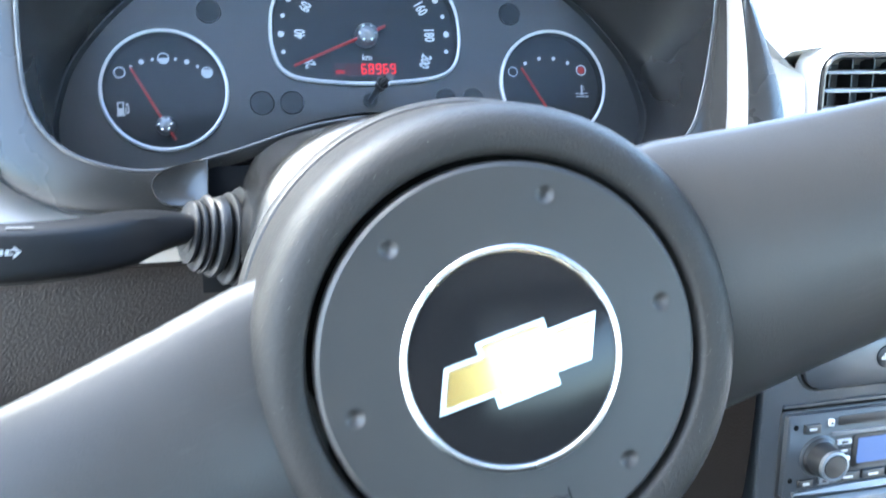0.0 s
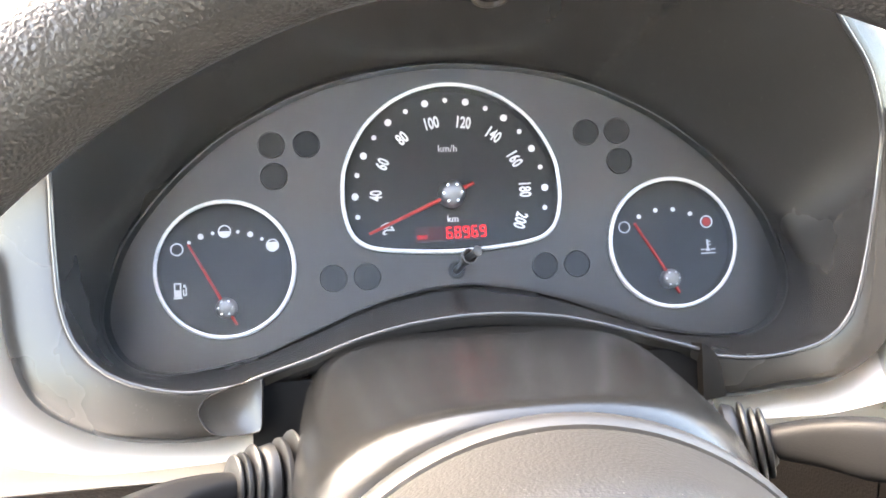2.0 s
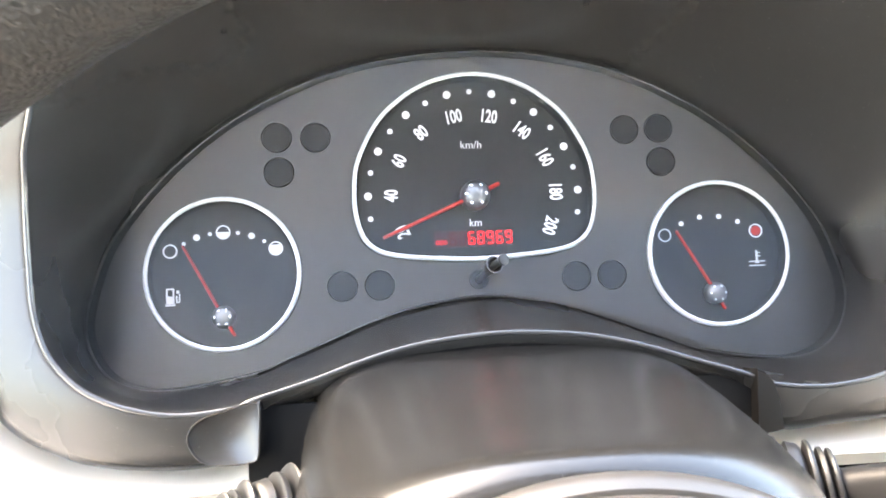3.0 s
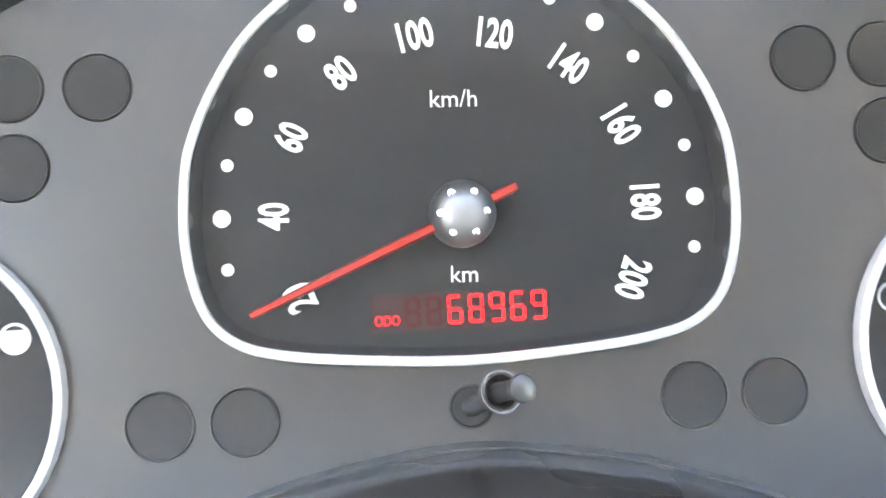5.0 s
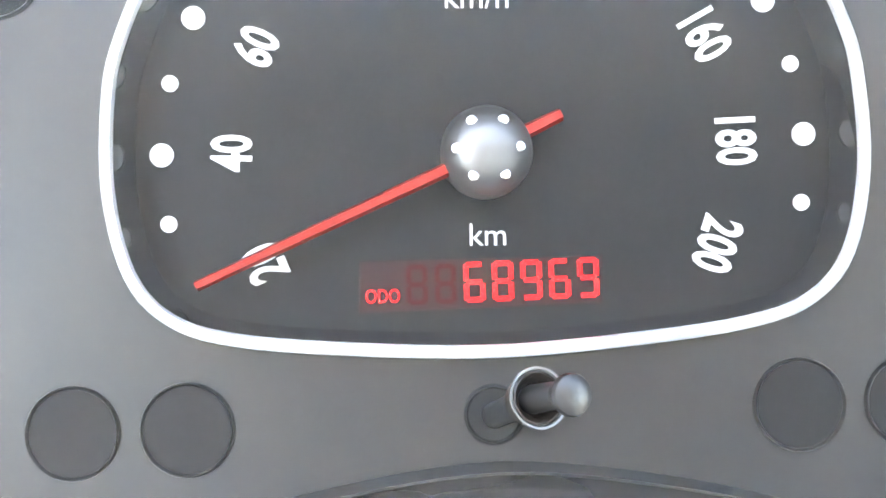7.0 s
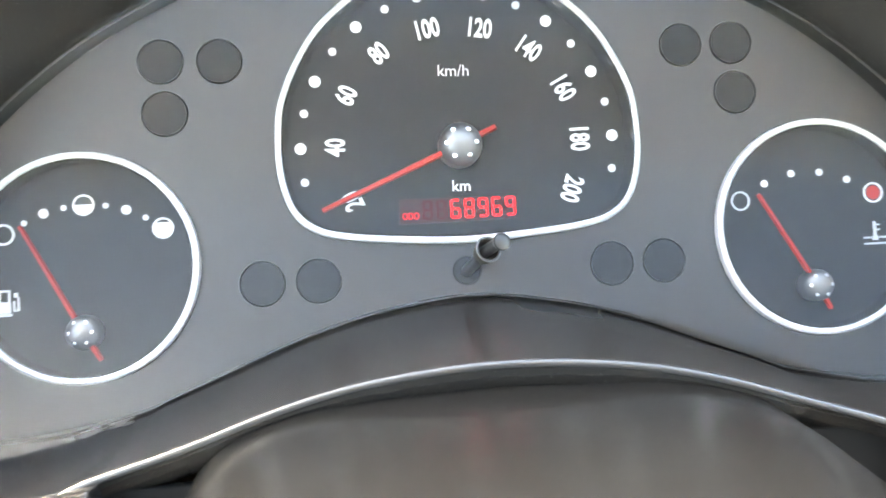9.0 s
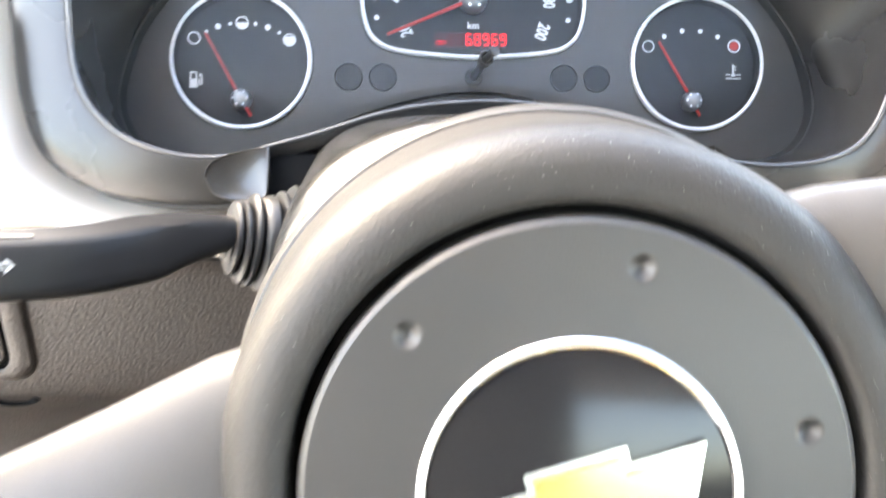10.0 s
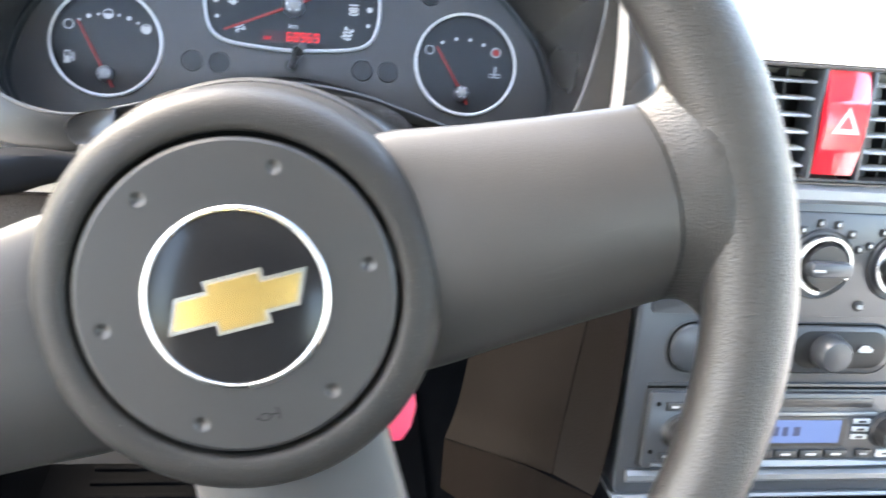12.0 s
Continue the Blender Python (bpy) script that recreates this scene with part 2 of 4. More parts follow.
def slab(outline, y_back, y_front, bevel=0.6, inset=None):
    """A plate in the dial plane with eased front edges: outline of (x, z), front towards the driver (smaller y)."""
    c = Vector((sum(p[0] for p in outline) / len(outline), sum(p[1] for p in outline) / len(outline)))

    def at(shrink, y):
        out = []
        for p in outline:
            v = Vector(p) - c
            k = max(0.0, (v.length - shrink) / v.length) if v.length else 1
            out.append(Vector((c.x + v.x * k, y, c.y + v.y * k)))
        return out
    return loft([at(0, y_back), at(0, y_front + bevel), at(bevel * 0.35, y_front + bevel * 0.3), at(bevel, y_front)], True, (True, True))


def along(path, section, ups=None, caps=(True, True)):
    """A section of (a, b) pairs swept along a path; section may be a function of the step."""
    loops = []
    n = len(path)
    for i, p in enumerate(path):
        d = (path[min(i + 1, n - 1)] - path[max(i - 1, 0)]).normalized()
        up = Vector(ups[i]) if ups else Vector((0, 0, 1))
        side = d.cross(up).normalized()
        up = side.cross(d).normalized()
        sec = section(i / (n - 1)) if callable(section) else section
        loops.append([p + side * a + up * b for a, b in sec])
    return loft(loops, True, caps)


def oval(a, b, n=24, power=2.0):
    out = []
    for i in range(n):
        t = 2 * math.pi * i / n
        c, s = math.cos(t), math.sin(t)
        out.append((a * math.copysign(abs(c) ** (2 / power), c), b * math.copysign(abs(s) ** (2 / power), s)))
    return out


def lettering(text, size, m, depth=0.12, squeeze=1.0, bold=0.0):
    """Letters as a bmesh, their middle at the pose m (mm)."""
    cu = bpy.data.curves.new("letters", "FONT")
    cu.offset = bold * size
    cu.body, cu.size, cu.extrude, cu.align_x, cu.align_y, cu.resolution_u = text, size, depth, "CENTER", "CENTER", 3
    tmp = bpy.data.objects.new("letters", cu)
    scene.collection.objects.link(tmp)
    me = bpy.data.meshes.new_from_object(tmp.evaluated_get(bpy.context.evaluated_depsgraph_get()))
    bm = bmesh.new()
    bm.from_mesh(me)
    bpy.data.objects.remove(tmp)
    bpy.data.curves.remove(cu)
    bpy.data.meshes.remove(me)
    bm.transform(m @ Matrix.Diagonal((squeeze, 1, 1, 1)))
    return bm


def on_dial(x, z, y, turn=0.0):
    """A pose on the dial face, its own z towards the driver."""
    return Matrix.Translation((x, y, z)) @ Euler((radians(90), 0, 0)).to_matrix().to_4x4() @ Euler((0, 0, radians(turn))).to_matrix().to_4x4()


def merged(parts):
    bm = bmesh.new()
    for b in parts:
        me = bpy.data.meshes.new("tmp")
        b.to_mesh(me)
        b.free()
        bm.from_mesh(me)
        bpy.data.meshes.remove(me)
    return bm


# ---- the cabin: shell round the camera, in level axes (metres)
def shell(name, bm, mat, label, category):
    for f in bm.faces:
        f.smooth = False
    bmesh.ops.recalc_face_normals(bm, faces=bm.faces)
    me = bpy.data.meshes.new(name)
    bm.to_mesh(me)
    bm.free()
    me.materials.append(mat)
    return tagged(new(name, me), label, category, "", "structure")


def slope(points, x0, x1, thick):
    """A bent sheet across the cabin: (y, z) points, swept from x0 to x1, with a thickness downwards."""
    top = [(y, z) for y, z in points]
    low = [(y, z - thick) for y, z in reversed(points)]
    loop = top + low
    return loft([[Vector((x, y, z)) for y, z in loop] for x in (x0, x1)], True, (True, True))


shell("ground", box(-400, 400, -400, 400, -0.2, 0.0), M_GROUND, "pale concrete yard under the car", "ground")
shell("floor", box(-0.46, 0.96, -2.2, 0.72, 0.22, 0.27), M_CARPET, "carpeted car floor, footwell shade put into its colour", "floor")
shell("firewall", box(-0.46, 0.96, 0.62, 0.66, 0.27, 0.98), M_CARPET, "lined bulkhead under the dashboard, darkened to stand for shade", "wall")
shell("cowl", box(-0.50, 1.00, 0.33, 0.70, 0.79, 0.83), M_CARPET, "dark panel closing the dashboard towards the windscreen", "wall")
shell("roof", slope([(-1.9, 1.44), (-0.60, 1.50), (-0.36, 1.45)], -0.42, 0.94, 0.03), M_LINING, "pale grey cloth headlining", "ceiling")
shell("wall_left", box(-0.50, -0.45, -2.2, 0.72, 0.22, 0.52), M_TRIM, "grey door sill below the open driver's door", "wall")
# unseen; height set only to admit ground bounce from the right
shell("wall_right", box(0.95, 1.00, -2.2, 0.72, 0.22, 0.52), M_TRIM, "unseen grey sill, kept low to let in light from the right", "wall")
for side, x in (("left", -0.46), ("right", 0.96)):
    shell("pillar_" + side, loft([[Vector((x + a, y + b, z)) for a, b in ((-0.04, -0.05), (0.04, -0.05), (0.04, 0.05), (-0.04, 0.05))] for y, z in ((0.42, 0.80), (0.02, 1.16), (-0.38, 1.46))], True, (True, True)), M_LINING, "slanted windscreen pillar with pale lining", "pillar")
    shell("post_" + side, box(x - 0.05, x + 0.03, -0.98, -0.78, 0.27, 1.46), M_LINING, "upright door post with pale lining", "pillar")
# unseen back: added dark wall cuts the light, its opening lets some through
shell("wall_rear", merged([box(-0.46, 0.96, -1.35, -1.25, 0.27, 1.02), box(-0.46, 0.11, -1.35, -1.25, 1.02, 1.45), box(0.80, 0.96, -1.35, -1.25, 1.02, 1.45), box(0.11, 0.80, -1.35, -1.25, 1.39, 1.45)]), M_REAR, "unseen dark back of the cabin, added to limit the light", "wall")


# ---- dashboard skin with the opening for the instruments
def spread(half_left, half_right, steps=5):
    """A closed line from two halves, each from the bottom middle to the top middle (x to the outside)."""
    pts = [Vector(p) for p in half_right] + [Vector((-p[0], p[1], p[2])) for p in reversed(half_left[1:-1])]
    return curve(pts, steps)


def with_y(xz, ys):
    return [(x, y, z) for (x, z), y in zip(xz, ys)]


LIP_Y = [-67] * 10 + [-68, -72, -80, -92, -108, -115]
WALL = with_y([(0, -49), (28, -52.5), (50, -58.5), (72, -67), (90, -74), (100, -78), (126, -83), (150, -84), (167, -76), (175, -58), (171, -36), (161, -14), (136, 15), (103, 39.5), (58, 58.5), (0, 66)], [-4] * 16)
RIDGE = with_y([(0, -65), (28, -67), (50, -71.5), (75, -79.5), (95, -86), (107, -90.4), (131, -92), (156, -87), (170, -75.5), (178.5, -57), (185.5, -32), (189, -8), (187, 14), (170, 44), (123, 82), (0, 98)], LIP_Y)
RIDGE_LEFT = with_y([(0, -65), (28, -67), (50, -71.5), (75, -79.5), (95, -85), (105, -88), (128, -88.8), (152, -81.4), (166.5, -68.5), (173.2, -52), (175, -30), (174.5, -6), (171, 14), (157, 44), (118, 82), (0, 98)], LIP_Y)
OUTER = with_y([(0, -73), (28, -75), (50, -79), (75, -87), (94, -94), (108, -109), (138, -108.6), (168, -105), (192, -90), (200.5, -68), (203.5, -38), (205, -12), (202.5, 16), (187, 48), (130, 93), (0, 112)], [-62] * 10 + [-63, -67, -77, -90, -108, -115])
OUTER_LEFT = with_y([(0, -73), (28, -75), (50, -79), (75, -87), (94, -94), (108, -109), (136, -110.5), (164.5, -105), (189, -90), (199, -67), (202.5, -38), (203, -12), (198, 16), (182, 48), (128, 93), (0, 112)], [-62] * 10 + [-63, -67, -77, -90, -108, -115])


def blend(a, b, k, dy=0.0):
    return [(p[0] + (q[0] - p[0]) * k, p[1] + (q[1] - p[1]) * k + dy, p[2] + (q[2] - p[2]) * k) for p, q in zip(a, b)]


def moved(a, dx, dy, dz):
    return [(p[0] + math.copysign(dx, p[0]) if p[0] else p[0], p[1] + dy, p[2] + dz) for p in a]


binnacle = thing("instrument_binnacle", (0, -60, -90), "black grained plastic instrument hood with rounded lip", "instrument hood")


def hood_loops(ridge, outer):
    """The hood's profile from the face plate over the ridge to its back."""
    out = [WALL, blend(WALL, ridge, 0.3, 2.5), blend(WALL, ridge, 0.6, 3.0), blend(WALL, ridge, 0.86, 1.6), blend(WALL, ridge, 0.95, 0.2), blend(WALL, ridge, 0.985, -0.9)]
    out += [blend(ridge, outer, k, dy) for k, dy in ((0.01, -1.7), (0.05, -2.2), (0.11, -2.4), (0.3, -2.3), (0.5, -2.0), (0.7, -1.5), (0.85, -0.8), (0.93, 0.2), (0.975, 1.6))]
    return out + [moved(outer, 0.2, 3.6, 0), [(p[0] * 1.005, -30 if i < 11 else 20, p[2]) for i, p in enumerate(outer)]]


part("hood", loft([spread(a, b, 7) for a, b in zip(hood_loops(RIDGE_LEFT, OUTER_LEFT), hood_loops(RIDGE, OUTER))]), M_POD, binnacle)

ridge_line = spread(blend(RIDGE_LEFT, OUTER_LEFT, 0.02, -1.5), blend(RIDGE, OUTER, 0.02, -1.5), 7)
ridge_core = spread(blend(RIDGE_LEFT, OUTER_LEFT, 0.2, -0.2), blend(RIDGE, OUTER, 0.2, -0.2), 7)
# added bead that carries the highlight line along the ridge
bead = []
for i, p in enumerate(ridge_line):
    out = (ridge_core[i] - p).normalized()
    way = (ridge_line[(i + 1) % len(ridge_line)] - ridge_line[i - 1]).normalized()
    side = way.cross(out).normalized()
    bead.append([p + side * 1.2 * math.cos(2 * math.pi * q / 12) + out * 1.2 * math.sin(2 * math.pi * q / 12) for q in range(12)])
part("lip_edge", loft(bead + bead[:1]), M_EDGE, binnacle, "shiny bead added along the lip for its highlight")

HOLE_AT, H_X, H_Y = Vector((17, -60, 81.8)), Vector((1, 0, 0)), Vector((0, -0.961, 0.277))
H_N = H_X.cross(H_Y).normalized()
H_N = H_N if H_N.z < 0 else -H_N
# brown stands for the light falling into the hole
part("screw_hole", loft([[HOLE_AT + H_X * a * k + H_Y * b * k + H_N * d for a, b in oval(9.5, 8.5, 32)] for k, d in ((1.0, -1.5), (1.0, 1.2), (0.9, 1.7), (0.82, 1.2), (0.75, -1.0), (0.05, -1.4))], True, (False, True)), M_BROWN, binnacle, "small screw hole, brown colour for the light inside")
# thumb recess in the lip; the gap at the right is a shade-coloured slab
notch = [(-119.5, -99), (-118, -93.5), (-112.5, -89.8), (-104, -87.5), (-94.2, -85.6), (-92.8, -87.5), (-93.2, -98), (-93.8, -105.5), (-96.5, -107.6), (-107, -108), (-115, -106)]
c0 = Vector((-107, 0, -100))
nl = curve([(x, 0, z) for x, z in notch], 4)


def notch_loop(k, y):
    return [Vector((c0.x + (p.x - c0.x) * k, y, c0.z + (p.z - c0.z) * k)) for p in nl]


def dished(loop):
    """Sinks a loop into a smooth hollow."""
    for p in loop:
        u, v = (p.x + 108) / 13.5, (p.z + 100) / 12.0
        p.y += 3.4 * max(0.0, 1 - u * u) * max(0.0, 1 - v * v)
    return loop


DISH = [notch_loop(1.0, -58), notch_loop(1.0, -73.2), notch_loop(0.985, -74.9), notch_loop(0.955, -75.3)]
DISH += [dished(notch_loop(0.93 * k, -75.2)) for k in (1.0, 0.93, 0.85, 0.75, 0.64, 0.5, 0.35, 0.2, 0.03)]
part("thumb_recess", loft(DISH, True, (False, True)), M_POD, binnacle, "concave black thumb recess")

# solid slab coloured like the shadow inside the lip's gap
part("lip_notch", slab([(97.5, -84), (101, -86), (104, -89), (106, -95), (107, -108), (96, -110)], -60, -71.6, 0.8), M_NOTCH, binnacle, "dark slab in place of the shaded gap in the lip")
silver_a = [(p[0] * 0.97, -40, p[2] * 0.97) for p in OUTER]
silver_b = with_y([(0, -118), (28, -118), (50, -118), (75, -119), (94, -119), (110, -120), (140, -121), (172, -120), (206, -108), (216, -68), (219, -38), (219, -12), (215, 22), (196, 62), (138, 106), (0, 124)], [-60] * 8 + [-66, -70, -71, -71, -66, -60, -55, -50])
left_c = with_y([(0, -125), (28, -125), (50, -125), (75, -125), (94, -125), (110, -125), (150, -125), (200, -125), (440, -130), (440, -70), (440, -38), (440, -12), (440, 24), (440, 70), (300, 130), (0, 140)], [-36] * 8 + [-38, -74, -76, -74, -66, -40, 0, 0])
left_d = with_y([(0, -131.5), (28, -131.5), (50, -131.5), (75, -131.5), (94, -131.5), (110, -131.5), (150, -131.5), (200, -131.5), (445, -131.5), (450, -70), (450, -38), (450, -12), (450, 24), (450, 60), (320, 60), (0, 60)], [-28] * 9 + [20, 20, 20, 40, 420, 420, 420])
right_c = with_y([(0, -125), (28, -125), (50, -125), (75, -125), (94, -125), (110, -125), (150, -125), (190, -125), (222, -126), (240, -75), (241, -52), (252, -33), (560, -33), (900, 70), (500, 130), (0, 140)], [-36] * 8 + [-42, -71, -77, -82, -84, -40, 0, 0])
right_d = with_y([(0, -131.5), (28, -131.5), (50, -131.5), (75, -131.5), (94, -131.5), (110, -131.5), (150, -131.5), (190, -131.5), (226, -131.5), (244, -75), (245, -52), (256, -37), (560, -37), (900, 60), (500, 60), (0, 60)], [-28] * 8 + [-20, -30, -30, -30, -30, 420, 420, 420])
solo("dashboard", loft([spread(silver_a, silver_a), spread(silver_b, silver_b), spread(left_c, right_c), spread(left_d, right_d)]), M_SILVER, "silver grey painted dashboard facing", "dashboard", "structure")

# raised band beside the hood: silver body with a dark facing
band_in = curve([(189, -81, -122), (191, -83, -100), (195.5, -83, -70), (197.8, -84, -42), (197.8, -85, -18), (196, -86, 0), (194, -84, 14)], 6, False)
band_out = curve([(214, -81, -122), (217, -83, -98), (220.3, -83, -72), (214.8, -84, -42), (206.5, -85, -18), (199.4, -86, 0), (195.2, -84, 14)], 6, False)
band = thing("trim_band", (205, -70, -60), "raised silver trim band with dark facing beside the instrument hood", "trim", "structure")
part("body", loft([[a + Vector((2, 34, 0)), a, a + (b - a) * 0.03 + Vector((0, -1.2, 0)), b + (a - b) * 0.03 + Vector((0, -1.2, 0)), b, b + Vector((2.5, 13, 0))] for a, b in zip(band_in, band_out)], True, (True, True)), M_SILVER, band)
part("facing", loft([[a.lerp(b, 0.06) + Vector((0, 4, 0)), a.lerp(b, 0.06) + Vector((0, -2.4, 0)), a.lerp(b, 0.2) + Vector((0, -3.6, 0)), a.lerp(b, 0.5) + Vector((0, -4.4, 0)), a.lerp(b, 0.8) + Vector((0, -3.6, 0)), a.lerp(b, 0.92) + Vector((0, -2.4, 0)), a.lerp(b, 0.92) + Vector((0, 4, 0))] for a, b in zip(band_in, band_out)], True, (True, True)), M_POD, band, "dark facing")

# lower dash
knee = thing("knee_panel", (-150, 20, -200), "brown grained lower dashboard panel", "dash panel")
prof = [(-27, -132.2), (-24, -133), (-22, -134), (-17, -144), (-9, -160), (-1, -176), (7, -192), (13, -200), (19, -206), (50, -214), (90, -250), (110, -330)]


def leaning_back(bm):
    """Sets a plate on the sloping front of the knee panel."""
    for v in bm.verts:
        v.co.y = -22.8 + (-134 - v.co.z) * 0.5 + (v.co.y - 20) * 0.45
    return bm


part("panel", loft([[Vector((x, y, z)) for y, z in prof] + [Vector((x, y + 10, z)) for y, z in reversed(prof)] for x in (-440, -226, -225, -224, -90, 60)], True, (True, True)), M_BROWN, knee)
part("cover", leaning_back(slab(rounded(-400, -231, -185.5, -135.5, 8), 28, 13.0, 1.2)), M_BROWN, knee, "brown removable cover with rounded corner")
part("cover_joint", leaning_back(slab(rounded(-403, -228.6, -187.8, -133.6, 9), 30, 20, 1.0)), M_GROOVE, knee)
FRAME_LOOPS = [(-228.6, -187.8, 9, 28), (-228.6, -187.8, 9, 12.6), (-227.4, -188.6, 9.5, 11.2), (-222.5, -190.6, 10, 10.8), (-219.4, -192.0, 10.5, 12.4), (-218.2, -192.8, 11, 17), (-218.0, -193.0, 11, 28)]
part("cover_frame", leaning_back(loft([[Vector((u, y, v)) for u, v in rounded(-404, x1, z0, -133.4 + (x1 + 228.6) * 0.1, r)] for x1, z0, r, y in FRAME_LOOPS])), M_BROWN, knee, "raised brown frame round the cover")
part("finger_hole", loft([[Vector((-235 + a * k, y, -205 + b * k)) for a, b in oval(12, 3.2, 28)] for k, y in ((1.0, 26), (1.0, 16.8), (0.85, 16.4), (0.02, 22))], True, (False, True)), M_GROOVE, knee, "dark finger hole")
switch = thing("light_switch", (-268, -14, -161), "round black headlamp switch knob", "switch")
part("knob", turned(-268, -161, [(15, -8), (15, -21), (14, -25), (12, -27), (0.5, -27.5)], 32), M_BLACK, switch)
part("grip", box(-270.5, -265.5, -33, -26, -173, -149, 1.2), M_BLACK, switch)


# ---- the instruments
cluster = thing("instrument_cluster", (0, 0, -60), "black instrument cluster with three silver-ringed dials", "instrument cluster")
D_HALF = [(0, -32.6), (20, -31.6), (38, -29.6), (48, -26.2), (54.3, -19), (57.3, -6), (56.8, 9), (54.6, 17.5), (50.6, 26.2), (44.6, 35.6), (37.2, 43), (27.2, 50), (14.5, 55), (0, 57)]
D_OUT = [(p.x, p.z) for p in curve([(p[0], 0, p[1]) for p in [(x, z) for x, z in D_HALF] + [(-x, z) for x, z in reversed(D_HALF[1:-1])]], 5)]


def inset_d(k):
    out = []
    n = len(D_OUT)
    for i, p in enumerate(D_OUT):
        a, b = Vector(D_OUT[i - 1]), Vector(D_OUT[(i + 1) % n])
        t = (b - a).normalized()
        out.append((p[0] - t.y * k, p[1] + t.x * k))
    return out


def d_loop(k, y):
    return [Vector((x, y, z)) for x, z in inset_d(k)]


FUEL, TEMP, DIAL_R = (-116.3, -33.7), (115.3, -33.4), 35.0
# the face plate with holes for the dials: rings from each hole edge are closed by the bezels in front
plate = bmesh.new()
edge = [plate.verts.new(p) for p in curve(mirrored(WALL), 7)]
for v in edge:
    v.co.y = -3.6
outer_edges = [plate.edges.new((edge[i], edge[(i + 1) % len(edge)])) for i in range(len(edge))]
hole_edges = []
for loop in (d_loop(0.8, -3.6), ring(*FUEL, -3.6, DIAL_R - 0.8), ring(*TEMP, -3.6, DIAL_R - 0.8)):
    vs = [plate.verts.new(p) for p in loop]
    hole_edges += [plate.edges.new((vs[i], vs[(i + 1) % len(vs)])) for i in range(len(vs))]
bmesh.ops.triangle_fill(plate, use_beauty=True, use_dissolve=False, edges=outer_edges + hole_edges, normal=(0, -1, 0))
part("face_plate", plate, M_PANEL, cluster, smooth=False)


def dial(name, face, bezel_loops, label):
    d = part(name, face, M_DIAL, cluster, label, smooth=False)
    part("bezel", loft(bezel_loops[1:]), M_RING, d, "silver ring")
    part("inner_wall", loft(bezel_loops[:2]), M_WALL, d, "dark glossy inner wall")
    return d


def disc_face(loop):
    bm = bmesh.new()
    bm.faces.new([bm.verts.new(p) for p in loop])
    return bm


speedo = dial("speedometer", disc_face(d_loop(1.2, 0)), [d_loop(3.4, 0), d_loop(2.1, -6.0), d_loop(1.8, -6.7), d_loop(1.1, -7.0), d_loop(0.2, -6.4), d_loop(0, -5.4), d_loop(0, -3.2)], "black speedometer dial with white numbers")


def round_bezel(c):
    return [ring(*c, y, r) for r, y in ((DIAL_R - 2.9, 0), (DIAL_R - 2.1, -5.8), (DIAL_R - 1.8, -6.4), (DIAL_R - 1.1, -6.7), (DIAL_R - 0.2, -6.2), (DIAL_R, -5.2), (DIAL_R, -3.2))]


fuel = dial("fuel_gauge", disc_face(ring(*FUEL, 0, DIAL_R - 1)), round_bezel(FUEL), "round black fuel gauge")
temp = dial("temperature_gauge", disc_face(ring(*TEMP, 0, DIAL_R - 1)), round_bezel(TEMP), "round black coolant temperature gauge")

NUMBERS = [("20", -34.3, -17.1, 112), ("40", -38.9, 0.0, 88), ("60", -34.6, 16.3, 64), ("80", -23.7, 29.4, 37), ("100", -8.2, 36.7, 11), ("120", 8.7, 36.5, -9), ("140", 24.2, 29.4, -37), ("160", 34.7, 16.2, -62), ("180", 39.0, -0.3, -89), ("200", 35.4, -16.7, -110)]
for text, x, z, turn in NUMBERS:
    part("numeral", lettering(text, 8.6, on_dial(x, z, -0.15, turn), 0.1, 0.66, 0.028), M_WHITE, speedo, smooth=False)
part("unit_text", lettering("km/h", 5.2, on_dial(-0.4, 23.0, -0.15, -1.5), 0.1), M_WHITE, speedo, smooth=False)
part("unit_text", lettering("km", 5.0, on_dial(0, -14.2, -0.15, -1.5), 0.1), M_WHITE, speedo, smooth=False)


def dot(x, z, r, mat, parent, y=-0.3):
    return part("dot", turned(x, z, [(r, 0), (r, y)], 20), mat, parent, smooth=False)


for x, z in ((50, 0), (44.5, 21.2), (30.7, 38.3), (10.8, 47.6)):
    for s in (-1, 1):
        dot(s * x, z, 1.85, M_WHITE, speedo)
for x, z in ((49.2, -10.7), (48.4, 11.1), (38.5, 30.6), (21.2, 43.8)):
    for s in (-1, 1):
        dot(s * x, z, 1.3, M_WHITE, speedo)
dot(0, 49, 1.25, M_WHITE, speedo)
dot(-45.5, -20.6, 0.9, M_LAMP, speedo)

# odometer display
odo = part("odometer", slab([(-20.4, -25.5), (17.3, -25.2), (17.7, -17.9), (-20.0, -17.5)], 0, -0.25, 0.1), M_DISPLAY, speedo, "dark display window, red glow put into its colour", smooth=False)
SEG = {"6": "acdefg", "8": "abcdefg", "9": "abcdfg"}


def seven(ch, x, z, w=3.3, h=6.2, t=0.75):
    """A seven-bar digit, its lower left corner at (x, z)."""
    m, parts = h / 2, []
    spots = {"a": (0.5, h - t, w - 0.5, h), "d": (0.5, 0, w - 0.5, t), "g": (0.5, m - t / 2, w - 0.5, m + t / 2), "f": (0, m + 0.25, t, h - 0.35), "b": (w - t, m + 0.25, w, h - 0.35), "e": (0, 0.35, t, m - 0.25), "c": (w - t, 0.35, w, m - 0.25)}
    for k in SEG[ch]:
        a, b, c, d = spots[k]
        parts.append(box(x + a, x + c, -0.5, -0.3, z + b, z + d))
    return merged(parts)


